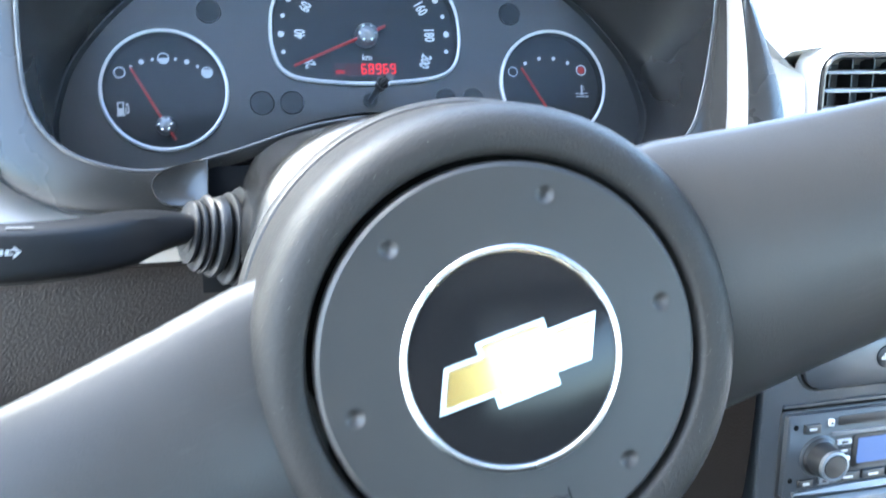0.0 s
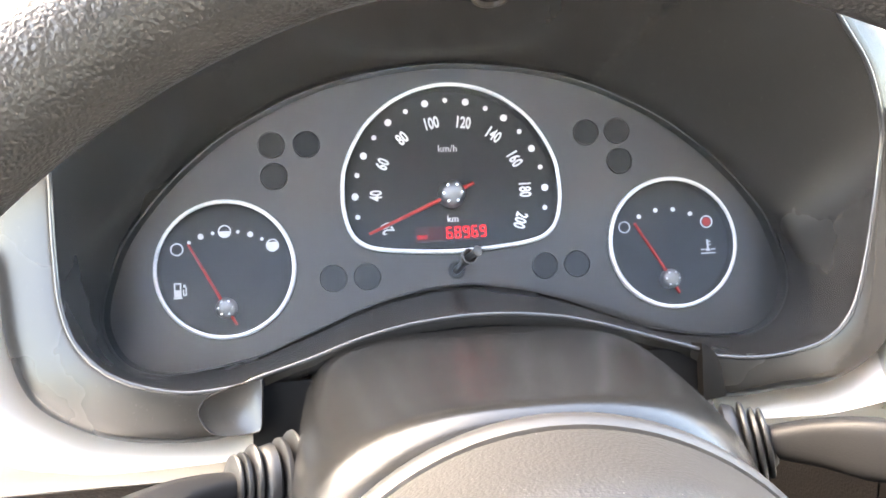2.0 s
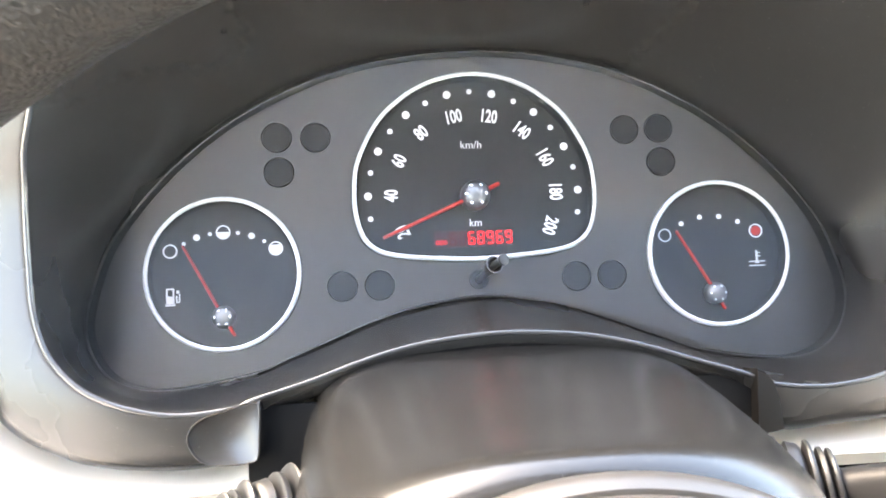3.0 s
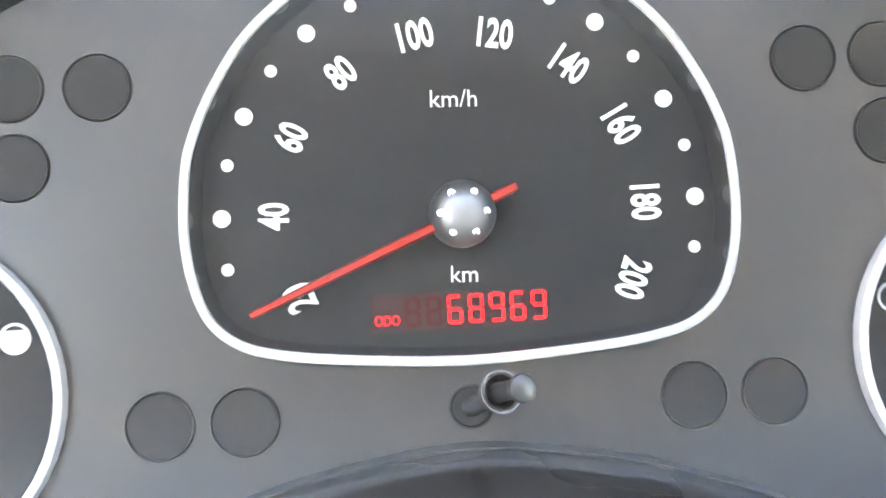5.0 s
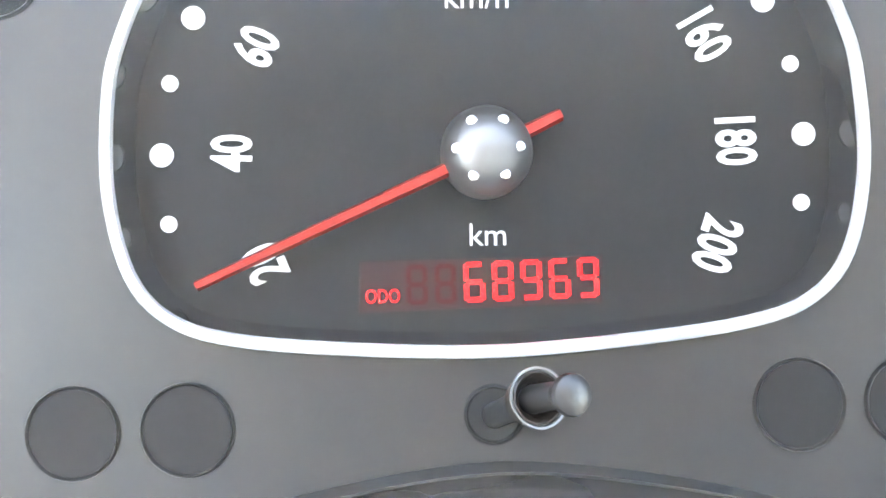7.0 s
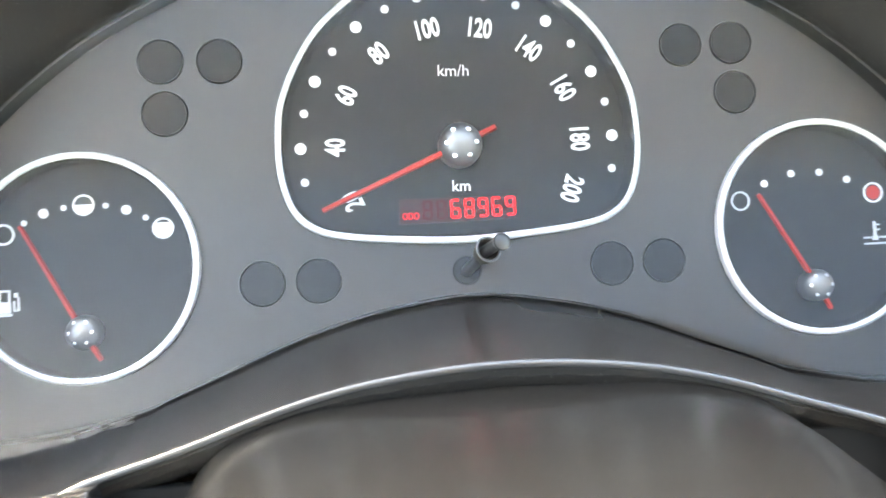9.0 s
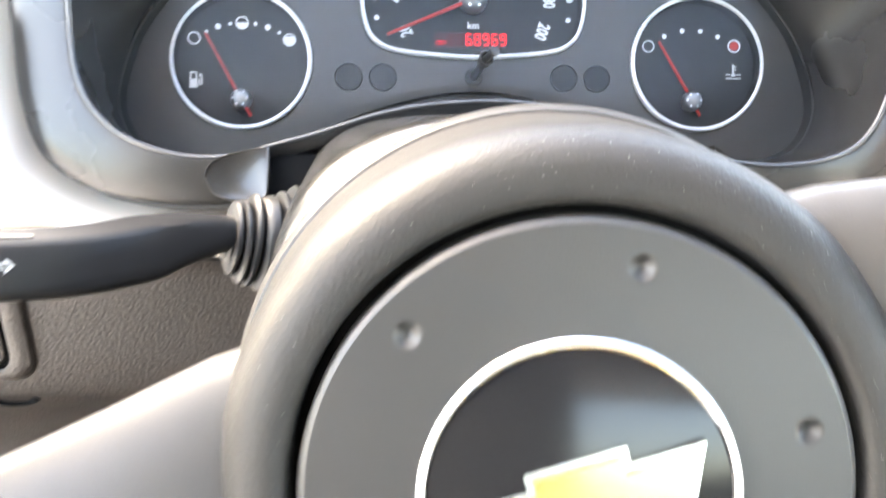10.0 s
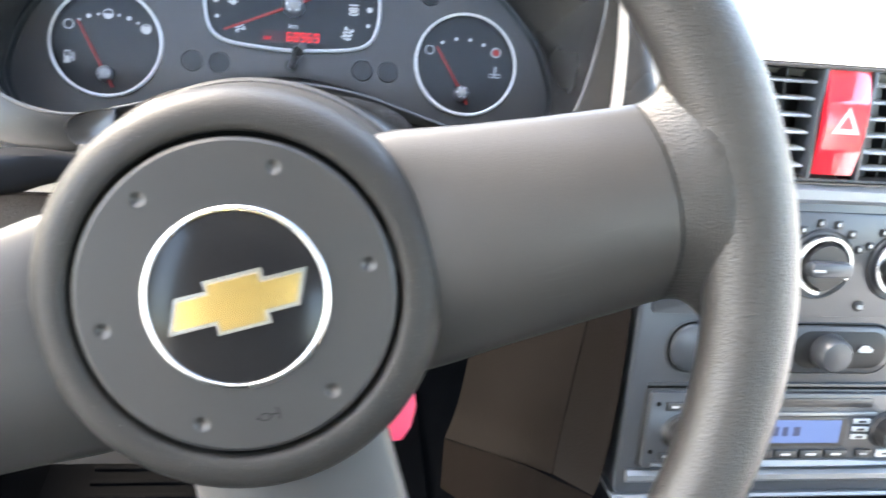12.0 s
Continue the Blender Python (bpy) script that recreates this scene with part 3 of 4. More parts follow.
for i, ch in enumerate("68969"):
    part("digit", seven(ch, -4.0 + i * 4.42, -24.4 + 0.02 * i), M_RED, odo, smooth=False)
for i in range(2):
    part("unlit_digit", seven("8", -12.9 + i * 4.42, -24.5), M_REDDIM, odo, smooth=False)
part("odo_text", lettering("ODO", 3.1, on_dial(-16.6, -23.1, -0.4, -0.5), 0.1, 0.74), M_RED, odo, smooth=False)


def needle(parent, pivot, tip, tail, w, dome_r, dome_y):
    p, a, b = Vector((pivot[0], 0, pivot[1])), Vector((tip[0], 0, tip[1])), Vector((tail[0], 0, tail[1]))
    d = (a - b).normalized()
    s = Vector((d.z, 0, -d.x))
    y = Vector((0, -dome_y * 0.55, 0))
    loops = []
    for q, k in ((b, 0.85), (b.lerp(p, 0.5), 1.0), (p, 1.0), (p.lerp(a, 0.5), 0.85), (a, 0.7)):
        h = w * k / 2
        loops.append([q + y + s * h + Vector((0, 0.6, 0)), q + y + s * h * 0.6 + Vector((0, -0.7, 0)), q + y - s * h * 0.6 + Vector((0, -0.7, 0)), q + y - s * h + Vector((0, 0.6, 0))])
    n = part("needle", loft(loops, True, (True, True)), M_NEEDLE, parent, "orange red pointer")
    prof = [(dome_r, 0), (dome_r, -dome_y * 0.45), (dome_r * 0.96, -dome_y * 0.62), (dome_r * 0.86, -dome_y * 0.78), (dome_r * 0.66, -dome_y * 0.9), (dome_r * 0.36, -dome_y * 0.98), (0.1, -dome_y)]
    cap = part("pivot_cap", turned(p.x, p.z, prof, 40, (False, True)), M_CAP, parent, "satin silver domed cap with dimples")
    for k in range(6):
        t = radians(60 * k)
        r = dome_r * 0.66
        part("stud", turned(p.x + r * math.cos(t), p.z + r * math.sin(t), [(dome_r * 0.12, -dome_y * 0.84), (dome_r * 0.11, -dome_y * 0.91), (0.05, -dome_y * 0.94)], 12), M_CHROME, cap)
    return n


needle(speedo, (0, -1.6), (-43.9, -20.3), (11.3, 3.5), 2.3, 7.0, 9.5)
needle(fuel, (-116.9, -53.1), (-134.2, -20.3), (-111.8, -61.8), 1.7, 5.2, 7.0)
needle(temp, (113.3, -52.4), (95.7, -22.0), (117.2, -60.2), 1.7, 5.2, 7.0)

# fuel marks
for x, z, r in ((-134.3, -19.0, 0.9), (-128.5, -16.3, 1.5), (-122.5, -14.9, 0.9), (-110.0, -14.8, 0.9), (-103.9, -16.4, 1.5), (-98.2, -19.1, 0.9)):
    dot(x, z, r, M_WHITE, fuel)


def hoop(x, z, r, w, mat, parent, y=-0.3):
    return part("mark", loft([ring(x, z, yy, rr, 28) for rr, yy in ((r, 0), (r, y), (r - w, y), (r - w, 0))]), mat, parent, smooth=False)


def fill(x, z, r, level, mat, parent):
    """A round mark filled up to a level between -1 and 1."""
    a = math.acos(max(-1, min(1, level)))
    pts = [(x + r * math.sin(t), z + r * math.cos(t)) for t in [a + (2 * math.pi - 2 * a) * i / 24 for i in range(25)]]
    return part("mark", slab(pts, 0, -0.3, 0.05), mat, parent, smooth=False)


hoop(-140.4, -22.2, 3.3, 0.7, M_WHITE, fuel)
for x, z, lev in ((-116.6, -14.3, 0.05), (-93.1, -22.6, 0.6)):
    hoop(x, z, 3.3, 0.6, M_WHITE, fuel)
    fill(x, z, 2.9, lev, M_WHITE, fuel)
# pump sign
px, pz = -139.5, -43.0
part("pump_sign", merged([box(px - 3.4, px + 1.0, -0.3, 0, pz - 4.0, pz - 3.2), box(px - 3.0, px + 0.6, -0.3, 0, pz - 3.1, pz + 0.4), box(px - 3.0, px - 2.3, -0.3, 0, pz + 0.4, pz + 4.0), box(px - 0.1, px + 0.6, -0.3, 0, pz + 0.4, pz + 4.0), box(px - 2.4, px, -0.3, 0, pz + 3.3, pz + 4.0), box(px + 1.3, px + 1.9, -0.3, 0, pz - 2.6, pz + 0.6), box(px + 1.9, px + 3.0, -0.3, 0, pz - 2.6, pz - 2.0), box(px + 2.6, px + 3.2, -0.3, 0, pz - 2.4, pz + 1.6), box(px + 1.6, px + 2.8, -0.3, 0, pz + 1.6, pz + 3.0)]), M_WHITE, fuel, smooth=False)
# temperature marks
for x, z in ((99.8, -18.3), (109.2, -15.4), (118.9, -15.4), (128.2, -18.2)):
    dot(x, z, 1.2, M_WHITE, temp)
hoop(91.3, -23.6, 3.2, 0.6, M_GREYPRINT, temp)
hoop(136.9, -23.0, 3.4, 0.6, M_WHITE, temp)
dot(136.9, -23.0, 2.3, M_NEEDLE, temp)
tx, tz = 136.4, -36.6
part("coolant_sign", merged([box(tx - 0.5, tx + 0.5, -0.3, 0, tz - 1.0, tz + 4.0), box(tx - 1.1, tx + 1.1, -0.3, 0, tz - 2.2, tz - 0.8), box(tx + 0.5, tx + 1.8, -0.3, 0, tz + 2.6, tz + 3.1), box(tx + 0.5, tx + 1.8, -0.3, 0, tz + 1.0, tz + 1.5), box(tx - 4.0, tx - 1.6, -0.3, 0, tz - 1.6, tz - 1.0), box(tx + 1.6, tx + 4.0, -0.3, 0, tz - 1.6, tz - 1.0), box(tx - 4.0, tx + 4.0, -0.3, 0, tz - 3.6, tz - 3.0)]), M_GREYPRINT, temp, smooth=False)

for x, z in ((-91, 28.2), (-73.2, 27.8), (-90.3, 12), (73.6, 27.8), (90.4, 28), (90.6, 11.7), (-63.3, -41.7), (-46.2, -41.8), (46.0, -41.5), (63.0, -41.6)):
    lamp = part("warning_lamp", turned(x, z, [(6.6, -3.0), (6.6, -3.9), (6.9, -4.3), (7.1, -3.9), (7.1, -3.0)], 32, (False, False)), M_PANEL, cluster)
    part("lens", turned(x, z, [(6.65, -3.0), (6.65, -3.75)], 32), M_LAMP, lamp, smooth=False)

part("gasket", loft([curve(mirrored([(x * k, y + dy, z * k) for x, y, z in WALL]), 7) for k, dy in ((1.003, -4.5), (0.995, -4.5), (0.990, -1.2), (0.985, 0.2))]), M_PANEL, cluster, "dark joint round the face plate")


# clear cover over the dials, bowed towards the driver at its foot
def clear_cover():
    m = bpy.data.materials.new("hazed_clear_cover")
    m.use_nodes = True
    nt = m.node_tree
    nt.nodes.remove(nt.nodes["Principled BSDF"])
    out = nt.nodes["Material Output"]
    clear, dust_or_haze, gloss = nt.nodes.new("ShaderNodeBsdfTransparent"), nt.nodes.new("ShaderNodeBsdfDiffuse"), nt.nodes.new("ShaderNodeBsdfGlossy")
    # thin pale diffuse layer paints the veil of light over the dials
    dust_or_haze.inputs["Color"].default_value = (0.8, 0.8, 0.8, 1)
    gloss.inputs["Roughness"].default_value = 0.17
    tc, spots, span = nt.nodes.new("ShaderNodeTexCoord"), nt.nodes.new("ShaderNodeTexNoise"), nt.nodes.new("ShaderNodeMapRange")
    spots.inputs["Scale"].default_value, spots.inputs["Detail"].default_value = 18.0, 2.0
    span.inputs[1].default_value, span.inputs[2].default_value, span.inputs[3].default_value, span.inputs[4].default_value = 0.3, 0.7, 0.0008, 0.0022
    nt.links.new(tc.outputs["Object"], spots.inputs["Vector"])
    nt.links.new(spots.outputs[0], span.inputs[0])
    a, b, fr = nt.nodes.new("ShaderNodeMixShader"), nt.nodes.new("ShaderNodeMixShader"), nt.nodes.new("ShaderNodeFresnel")
    fr.inputs["IOR"].default_value = 1.27
    nt.links.new(span.outputs[0], a.inputs[0])
    nt.links.new(clear.outputs[0], a.inputs[1])
    nt.links.new(dust_or_haze.outputs[0], a.inputs[2])
    nt.links.new(fr.outputs[0], b.inputs[0])
    nt.links.new(a.outputs[0], b.inputs[1])
    nt.links.new(gloss.outputs[0], b.inputs[2])
    nt.links.new(b.outputs[0], out.inputs["Surface"])
    return m


M_CLEAR = clear_cover()


def cover_y(z):
    return -13 - 0.000016 * max(0.0, 40 - z) ** 3


rim_line = curve(mirrored([(x * 0.998, 0, z * 0.998) for x, y, z in WALL]), 7)
rows = []
for k in (1.0, 0.96, 0.92, 0.87, 0.82, 0.76, 0.7, 0.63, 0.55, 0.47, 0.4, 0.32, 0.25, 0.17, 0.1, 0.01):
    rows.append([Vector((p.x * k, cover_y(p.z * k), p.z * k)) for p in rim_line])
glass = part("clear_cover", loft(rows, True, (False, True)), M_CLEAR, cluster, "clear plastic cover with a faint painted haze")
glass.visible_shadow = False

# reset pin
PIN_AXIS = curve([(-0.3, -3.6, -41.4), (1.8, -13, -38.6), (3.8, -21.4, -36.2), (5.6, -26.5, -35.0), (7.4, -31.8, -34.2)], 8, False)


def on_axis(profile, n=32, caps=(True, True)):
    """Turns (share of the pin's axis, radius) pairs into a body along the leaning pin."""
    loops = []
    for share, r in profile:
        u = share * (len(PIN_AXIS) - 1)
        i = min(int(u), len(PIN_AXIS) - 2)
        p = PIN_AXIS[i].lerp(PIN_AXIS[i + 1], u - i)
        d = (PIN_AXIS[i + 1] - PIN_AXIS[i]).normalized()
        a = d.cross(Vector((0, 0, 1))).normalized()
        b = d.cross(a)
        loops.append([p + a * r * math.cos(2 * math.pi * q / n) + b * r * math.sin(2 * math.pi * q / n) for q in range(n)])
    return loft(loops, True, caps)


pin = part("reset_pin", on_axis([(0, 1.9), (0.5, 1.9), (0.80, 1.7), (0.86, 1.7), (0.875, 2.0), (0.89, 2.3), (0.915, 2.55), (0.94, 2.6), (0.965, 2.4), (0.985, 1.8), (1.0, 0.6)]), M_BLACK, cluster, "black odometer reset pin with a round head")
part("socket", turned(-0.3, -41.2, [(4.6, -3.5), (4.6, -4.0), (4.2, -4.2), (3.9, -3.85), (1.6, -3.75)], 32, (False, True)), M_LAMP, pin, "dark socket of the pin")
part("sleeve", on_axis([(0.40, 2.6), (0.42, 3.2), (0.545, 3.45), (0.55, 3.2), (0.53, 3.0), (0.47, 2.0)], caps=(True, True)), M_BROWN, pin, "dull brown sleeve round the pin")
part("collar", on_axis([(0.535, 3.7), (0.55, 4.05), (0.562, 4.0), (0.56, 3.7), (0.54, 3.5)], caps=(False, False)), M_COLLAR, pin, "pale edge of the hole in the clear cover")


# ---- steering column, stalks
W_AT = Vector((-6.7, -261.3, -178.3))     # the middle of the wheel
AXIS = Vector((0.048, 0.9922, 0.1153)).normalized()
column = thing("steering_column_cover", (-5, -120, -165), "dark brown-grey plastic steering column cover", "column cover")


def column_section(c, wide, high, low, k=2.6, n=48):
    out = []
    for i in range(n):
        t = 2 * math.pi * i / n
        co, si = math.cos(t), math.sin(t)
        x = wide * math.copysign(abs(co) ** (2 / k), co)
        z = (high if si > 0 else low) * math.copysign(abs(si) ** (2 / k), si)
        out.append(c + Vector((x, 0, z)))
    return out


# y, left and right wall, height over and depth under the column axis, squareness
SECTIONS = ((-30, -80, 80, 85, 60, 6), (-60, -80, 80, 85, 60, 6), (-90, -80, 80, 84.6, 62, 5.4), (-115, -80, 79.5, 83.4, 62, 4.8), (-140, -80, 78, 81.6, 62, 4.2), (-158, -80, 76.5, 80.4, 62, 3.8), (-172, -80, 74.5, 79.6, 61, 3.5), (-183, -80, 72, 79.4, 60, 3.2), (-192, -80, 69, 79.6, 58, 2.9), (-199, -80, 65.8, 79.6, 57, 2.6), (-203, -79.6, 63, 78.6, 55, 2.3), (-205.2, -78.8, 61, 76.8, 54, 2.1), (-206.2, -78, 59, 74.6, 52, 2.0), (-206.6, -77, 55.6, 70.4, 50, 2.0), (-206.6, -67, 45, 60, 46, 2.0))


def cover(low):
    out = []
    for y, left, right, h, lo, k in SECTIONS:
        c = W_AT + AXIS * ((y + 264.2) / AXIS.y)
        c.x = (left + right) / 2
        half = column_section(c, (right - left) / 2, h, lo, k, 96)
        out.append(half[48:97] + half[:1] if low else half[:49])
    return loft(out, False)


def crown(bm):
    """Bows the flat top a little."""
    for v in bm.verts:
        cx = 0.0
        if v.co.z > -140:
            v.co.z -= 6.0 * max(0.0, min(1.0, (v.co.y + 190) / 70)) * (abs(v.co.x - cx) / 82) ** 2
    return bm


# solid blocks whose black stands for shade between hood and column
for x0, x1, z1 in ((-99, -70, -88), (72, 103, -86)):
    part("side_slot", box(x0, x1, -66, -60, -150, z1, 0.5), M_GROOVE, column, "near-black block, shade of the gap beside the column")
part("upper_cover", crown(cover(False)), M_SHROUD, column)
part("lower_cover", cover(True), M_SHROUD, column)
# solid tube; its black stands for the shade inside the column cover
part("column_tube", along([W_AT + AXIS * d for d in (30, 60, 120)], oval(60, 60, 40)), M_GROOVE, column, "near-black tube, shade of the column recess in its colour")


def boot(root, way, n=44):
    """A rubber boot of thin rings and one fat fold, from the column cover outwards."""
    root, way = Vector(root), Vector(way).normalized()
    u = (Vector((0, 0, 1)) - way * way.z).normalized()
    v = way.cross(u)
    outline = [(-4, 17, 12)]
    for mid, width, high, deep in ((1.3, 2.6, 21.0, 15), (5.6, 3.4, 19.6, 14), (11.2, 6.4, 17.0, 13), (16.4, 3.0, 16.4, 12), (19.8, 2.8, 14.8, 11), (23.0, 2.6, 13.0, 10)):
        outline += [(mid + width * a, high * k, deep * k) for a, k in ((-0.52, 0.74), (-0.44, 0.93), (-0.26, 1.04), (0, 1.06), (0.26, 1.04), (0.44, 0.93), (0.52, 0.74))]
    outline += [(25.0, 8.5, 7.5), (26.0, 7.0, 6.5)]
    loops = []
    for d, high, deep in outline:
        sag = 0.7 * math.sin(d * 0.9)
        loops.append([root + way * (d + 0.8 * math.sin(2 * math.pi * q / n)) + u * (high * math.cos(2 * math.pi * q / n) + sag) + v * deep * math.sin(2 * math.pi * q / n) for q in range(n)])
    return loft(loops, True, (True, True))


stalk = thing("indicator_stalk", (-90, -105, -126), "black turn signal stalk with white arrows and ribbed boot", "control stalk")
part("boot", boot((-80.5, -102.5, -127), (-28, -12, 3)), M_RUBBER, stalk, "ribbed rubber boot")

arm_path = curve([(-98, -110, -122.5), (-107, -117, -123), (-118, -128, -125), (-129, -141, -128.8), (-141, -152, -131.6), (-156, -160, -133), (-178, -167, -133.5)], 6, False)


def stalk_loop(wide, half, power, grow):
    """A rounded box whose upper front edge is cut off; the front is at negative a."""
    out = []
    for a, b in oval(wide, half, 40, power):
        up = max(0.0, (b / half - 0.56) / 0.44)
        out.append((a * (1 - 0.85 * grow * up) if a < 0 else a, b))
    return out


def arm_section(t):
    grow = min(1.0, max(0.0, (t - 0.04) / 0.42))
    return stalk_loop(6.5 + 1.8 * grow, 5.8 + 5.4 * grow, 2.0 + 2.6 * grow, grow)


arm = part("arm", along(arm_path, arm_section), M_STALK, stalk)
tip_path = [Vector((-178.6, -167.2, -133.5)) + Vector((-0.953, -0.303, 0)) * d for d in (0.0, 1.2, 7.0, 9.2, 10.2)]
part("end_cap", along(tip_path, lambda t: stalk_loop((8.6, 9.0, 8.8, 8.2, 6.2)[round(t * 4)], (11.4, 11.8, 11.4, 10.4, 7.6)[round(t * 4)], 4.6, 1.0)), M_STALK, stalk, "turning end cap")


def stalk_sign(points, at, right, up, out):
    """A flat sign on the stalk: outline of (a, b) in mm."""
    at, right, up, out = Vector(at), Vector(right).normalized(), Vector(up).normalized(), Vector(out).normalized()
    bm = bmesh.new()
    lo = [bm.verts.new(at + right * a + up * b) for a, b in points]
    hi = [bm.verts.new(at + right * a + up * b + out * 0.25) for a, b in points]
    n = len(points)
    for i in range(n):
        bm.faces.new((lo[i], lo[(i + 1) % n], hi[(i + 1) % n], hi[i]))
    bm.faces.new(hi)
    return bm


S_R = Vector((0.953, 0.303, 0.005)).normalized()
S_U = Vector((0, 0, 1))
S_OUT = S_U.cross(S_R).normalized() * -1
S_OUT = S_OUT if S_OUT.y < 0 else -S_OUT


def arrow(dx, flip):
    s = -1 if flip else 1
    return [(dx + s * a, b) for a, b in ((-2.4, -1.0), (0.2, -1.0), (0.2, -2.3), (2.7, 0), (0.2, 2.3), (0.2, 1.0), (-2.4, 1.0))]


def face_point(d):
    """A point on the stalk's front, d mm towards its root from the end cap joint."""
    p = Vector((-178, -167, -133.5)) + S_R * d
    return p + S_OUT * 8.4


for dx, flip in ((-2.7, True), (2.7, False)):
    pts = arrow(dx, flip)
    inner = [(dx + (a - dx) * 0.55, b * 0.45) for a, b in pts]
    bm = bmesh.new()
    base = face_point(16.0)
    o = [bm.verts.new(base + S_R * a + S_U * b + S_OUT * 0.2) for a, b in pts]
    q = [bm.verts.new(base + S_R * a + S_U * b + S_OUT * 0.2) for a, b in inner]
    for i in range(len(pts)):
        j = (i + 1) % len(pts)
        bm.faces.new((o[i], o[j], q[j], q[i]))
    part("arrow_sign", bm, M_WORN, arm, "white outlined arrow", smooth=False)
part("updown_sign", stalk_sign([(-0.3, -4), (-1.1, -4), (0, -6), (1.1, -4), (0.3, -4), (0.3, 4), (1.1, 4), (0, 6), (-1.1, 4), (-0.3, 4)], face_point(5.6), S_R, S_U, S_OUT), M_WORN, arm, smooth=False)
C_UP = (S_U * 0.62 - S_OUT * 0.78).normalized()
C_OUT = S_R.cross(C_UP).normalized()
C_OUT = C_OUT if C_OUT.z > 0 else -C_OUT
for d0, d1 in ((6, 8), (9.5, 11), (12.5, 14), (17, 26)):
    a = Vector((-178, -167, -133.5)) + S_R * ((d0 + d1) / 2) + S_U * 8.9 + S_OUT * 5.4
    part("small_sign", stalk_sign([(-(d1 - d0) / 2, -0.6), ((d1 - d0) / 2, -0.6), ((d1 - d0) / 2, 0.6), (-(d1 - d0) / 2, 0.6)], a, S_R, C_UP, C_OUT), M_SMALLPRINT, arm, smooth=False)

wiper = thing("wiper_stalk", (86, -105, -122), "black wiper stalk with ribbed boot", "control stalk")
part("boot", boot((82, -102, -126), (25, -11, 3)), M_RUBBER, wiper, "ribbed rubber boot")

warm = curve([(101, -110, -122.5), (110, -117, -122), (121, -128, -122), (132, -140, -123.5), (144, -150, -125), (160, -158, -126), (190, -166, -127)], 6, False)
part("arm", along(warm, arm_section), M_STALK, wiper)

# ---- steering wheel in its own plane, turned 16 degrees to the left
W_N = Vector((-0.0480, -0.9922, -0.1153)).normalized()
W_X0 = (Vector((1, 0, 0)) - W_N * W_N.x).normalized()
W_Y0 = W_N.cross(W_X0).normalized()
turn_w = Matrix((W_X0, W_Y0, W_N)).transposed().to_4x4()
WHEEL = DASH @ Matrix.Translation(W_AT * MM) @ turn_w @ pose(0, 0, 0, 0, 0, 16.2) @ Matrix.Scale(1.033, 4)
wheel = thing("steering_wheel", (0, 0, 0), "dark grey three-spoke steering wheel, slightly turned", "steering wheel", frame_of=WHEEL)

RIM_R, RIM_Z = 179.8, 1.0
n_u, n_v = 192, 28
loops = []
for i in range(n_u):
    t = 2 * math.pi * i / n_u
    deg = math.degrees(t)
    near = max(math.exp(-((deg - s + 180) % 360 - 180) ** 2 / 4000.0) for s in (0, 180))
    a, b = 12.6 + 4.2 * near, 13.4 + 2.0 * near
    r = RIM_R + 4.4 * (1 - near) * max(0.0, math.sin(t))
    loops.append([Vector(((r + a * math.cos(2 * math.pi * k / n_v)) * math.cos(t), (r + a * math.cos(2 * math.pi * k / n_v)) * math.sin(t), RIM_Z + b * math.sin(2 * math.pi * k / n_v))) for k in range(n_v)])
loops.append(loops[0])
bm = loft(loops)
bmesh.ops.remove_doubles(bm, verts=bm.verts, dist=0.01)
part("rim", bm, M_RIM, wheel, "leather-grained black grip ring")


def spoke(sections):
    """Sections of (point, half width vector, thickness) as rounded loops."""
    loops = []
    for c, half, th, crown in sections:
        c, half = Vector(c), Vector(half)
        loop = []
        for a, b in oval(1.0, 1.0, 36, 2.9):
            sag = 9.0 * a * a if half.y and a < 0 else 0.0
            loop.append(c + half * a + Vector((0, 0, th * b - sag + (crown * (1 - a * a) if b > 0 else 0))))
        loops.append(loop)
    bm = loft(loops, True, (True, True))
    for v in bm.verts:
        k = max(0.0, min(1.0, (abs(v.co.x) - 80) / 55))
        if k and abs(v.co.y) < 60:
            v.co.x -= math.copysign((152 - math.sqrt(152 ** 2 - v.co.y ** 2)) * k, v.co.x)
    return bm


for s, nm in ((1, "spoke"), (-1, "spoke")):
    part(nm, spoke([((s * 52, -3.0, -22), (0, 46, 0), 12, 2), ((s * 66, -3.0, -20), (0, 45.5, 0), 9, 7), ((s * 90, -3.8, -17), (0, 42.5, 0), 7, 11), ((s * 120, -4.6, -13), (0, 39.5, 0), 6.5, 12), ((s * 148, -5.2, -9), (0, 37, 0), 6.5, 12), ((s * 152.6, -5.3, -8.5), (0, 36.8, 0), 6.4, 11.8), ((s * 153, -5.3, -8.5), (0, 36.0, 0), 6.0, 11.3)]), M_SPOKE, wheel, "smooth grey plastic side spoke")
    part("spoke_root", spoke([((s * 153.3, -5.3, -8.7), (0, 36.2, 0), 6.2, 11.3), ((s * 153.8, -5.3, -8.5), (0, 36.7, 0), 6.4, 11.8), ((s * 157, -5.2, -7.9), (0, 37.0, 0), 7, 11.4), ((s * 161, -5.0, -6.8), (0, 38.6, 0), 8, 10.6), ((s * 165, -4.6, -5.4), (0, 42.0, 0), 9, 9.8), ((s * 169, -4.0, -3.6), (0, 47.5, 0), 9.5, 8.6), ((s * 174, -3.4, -1.5), (0, 56, 0), 9.5, 6)]), M_RIM, wheel, "leather-grained end of the spoke")
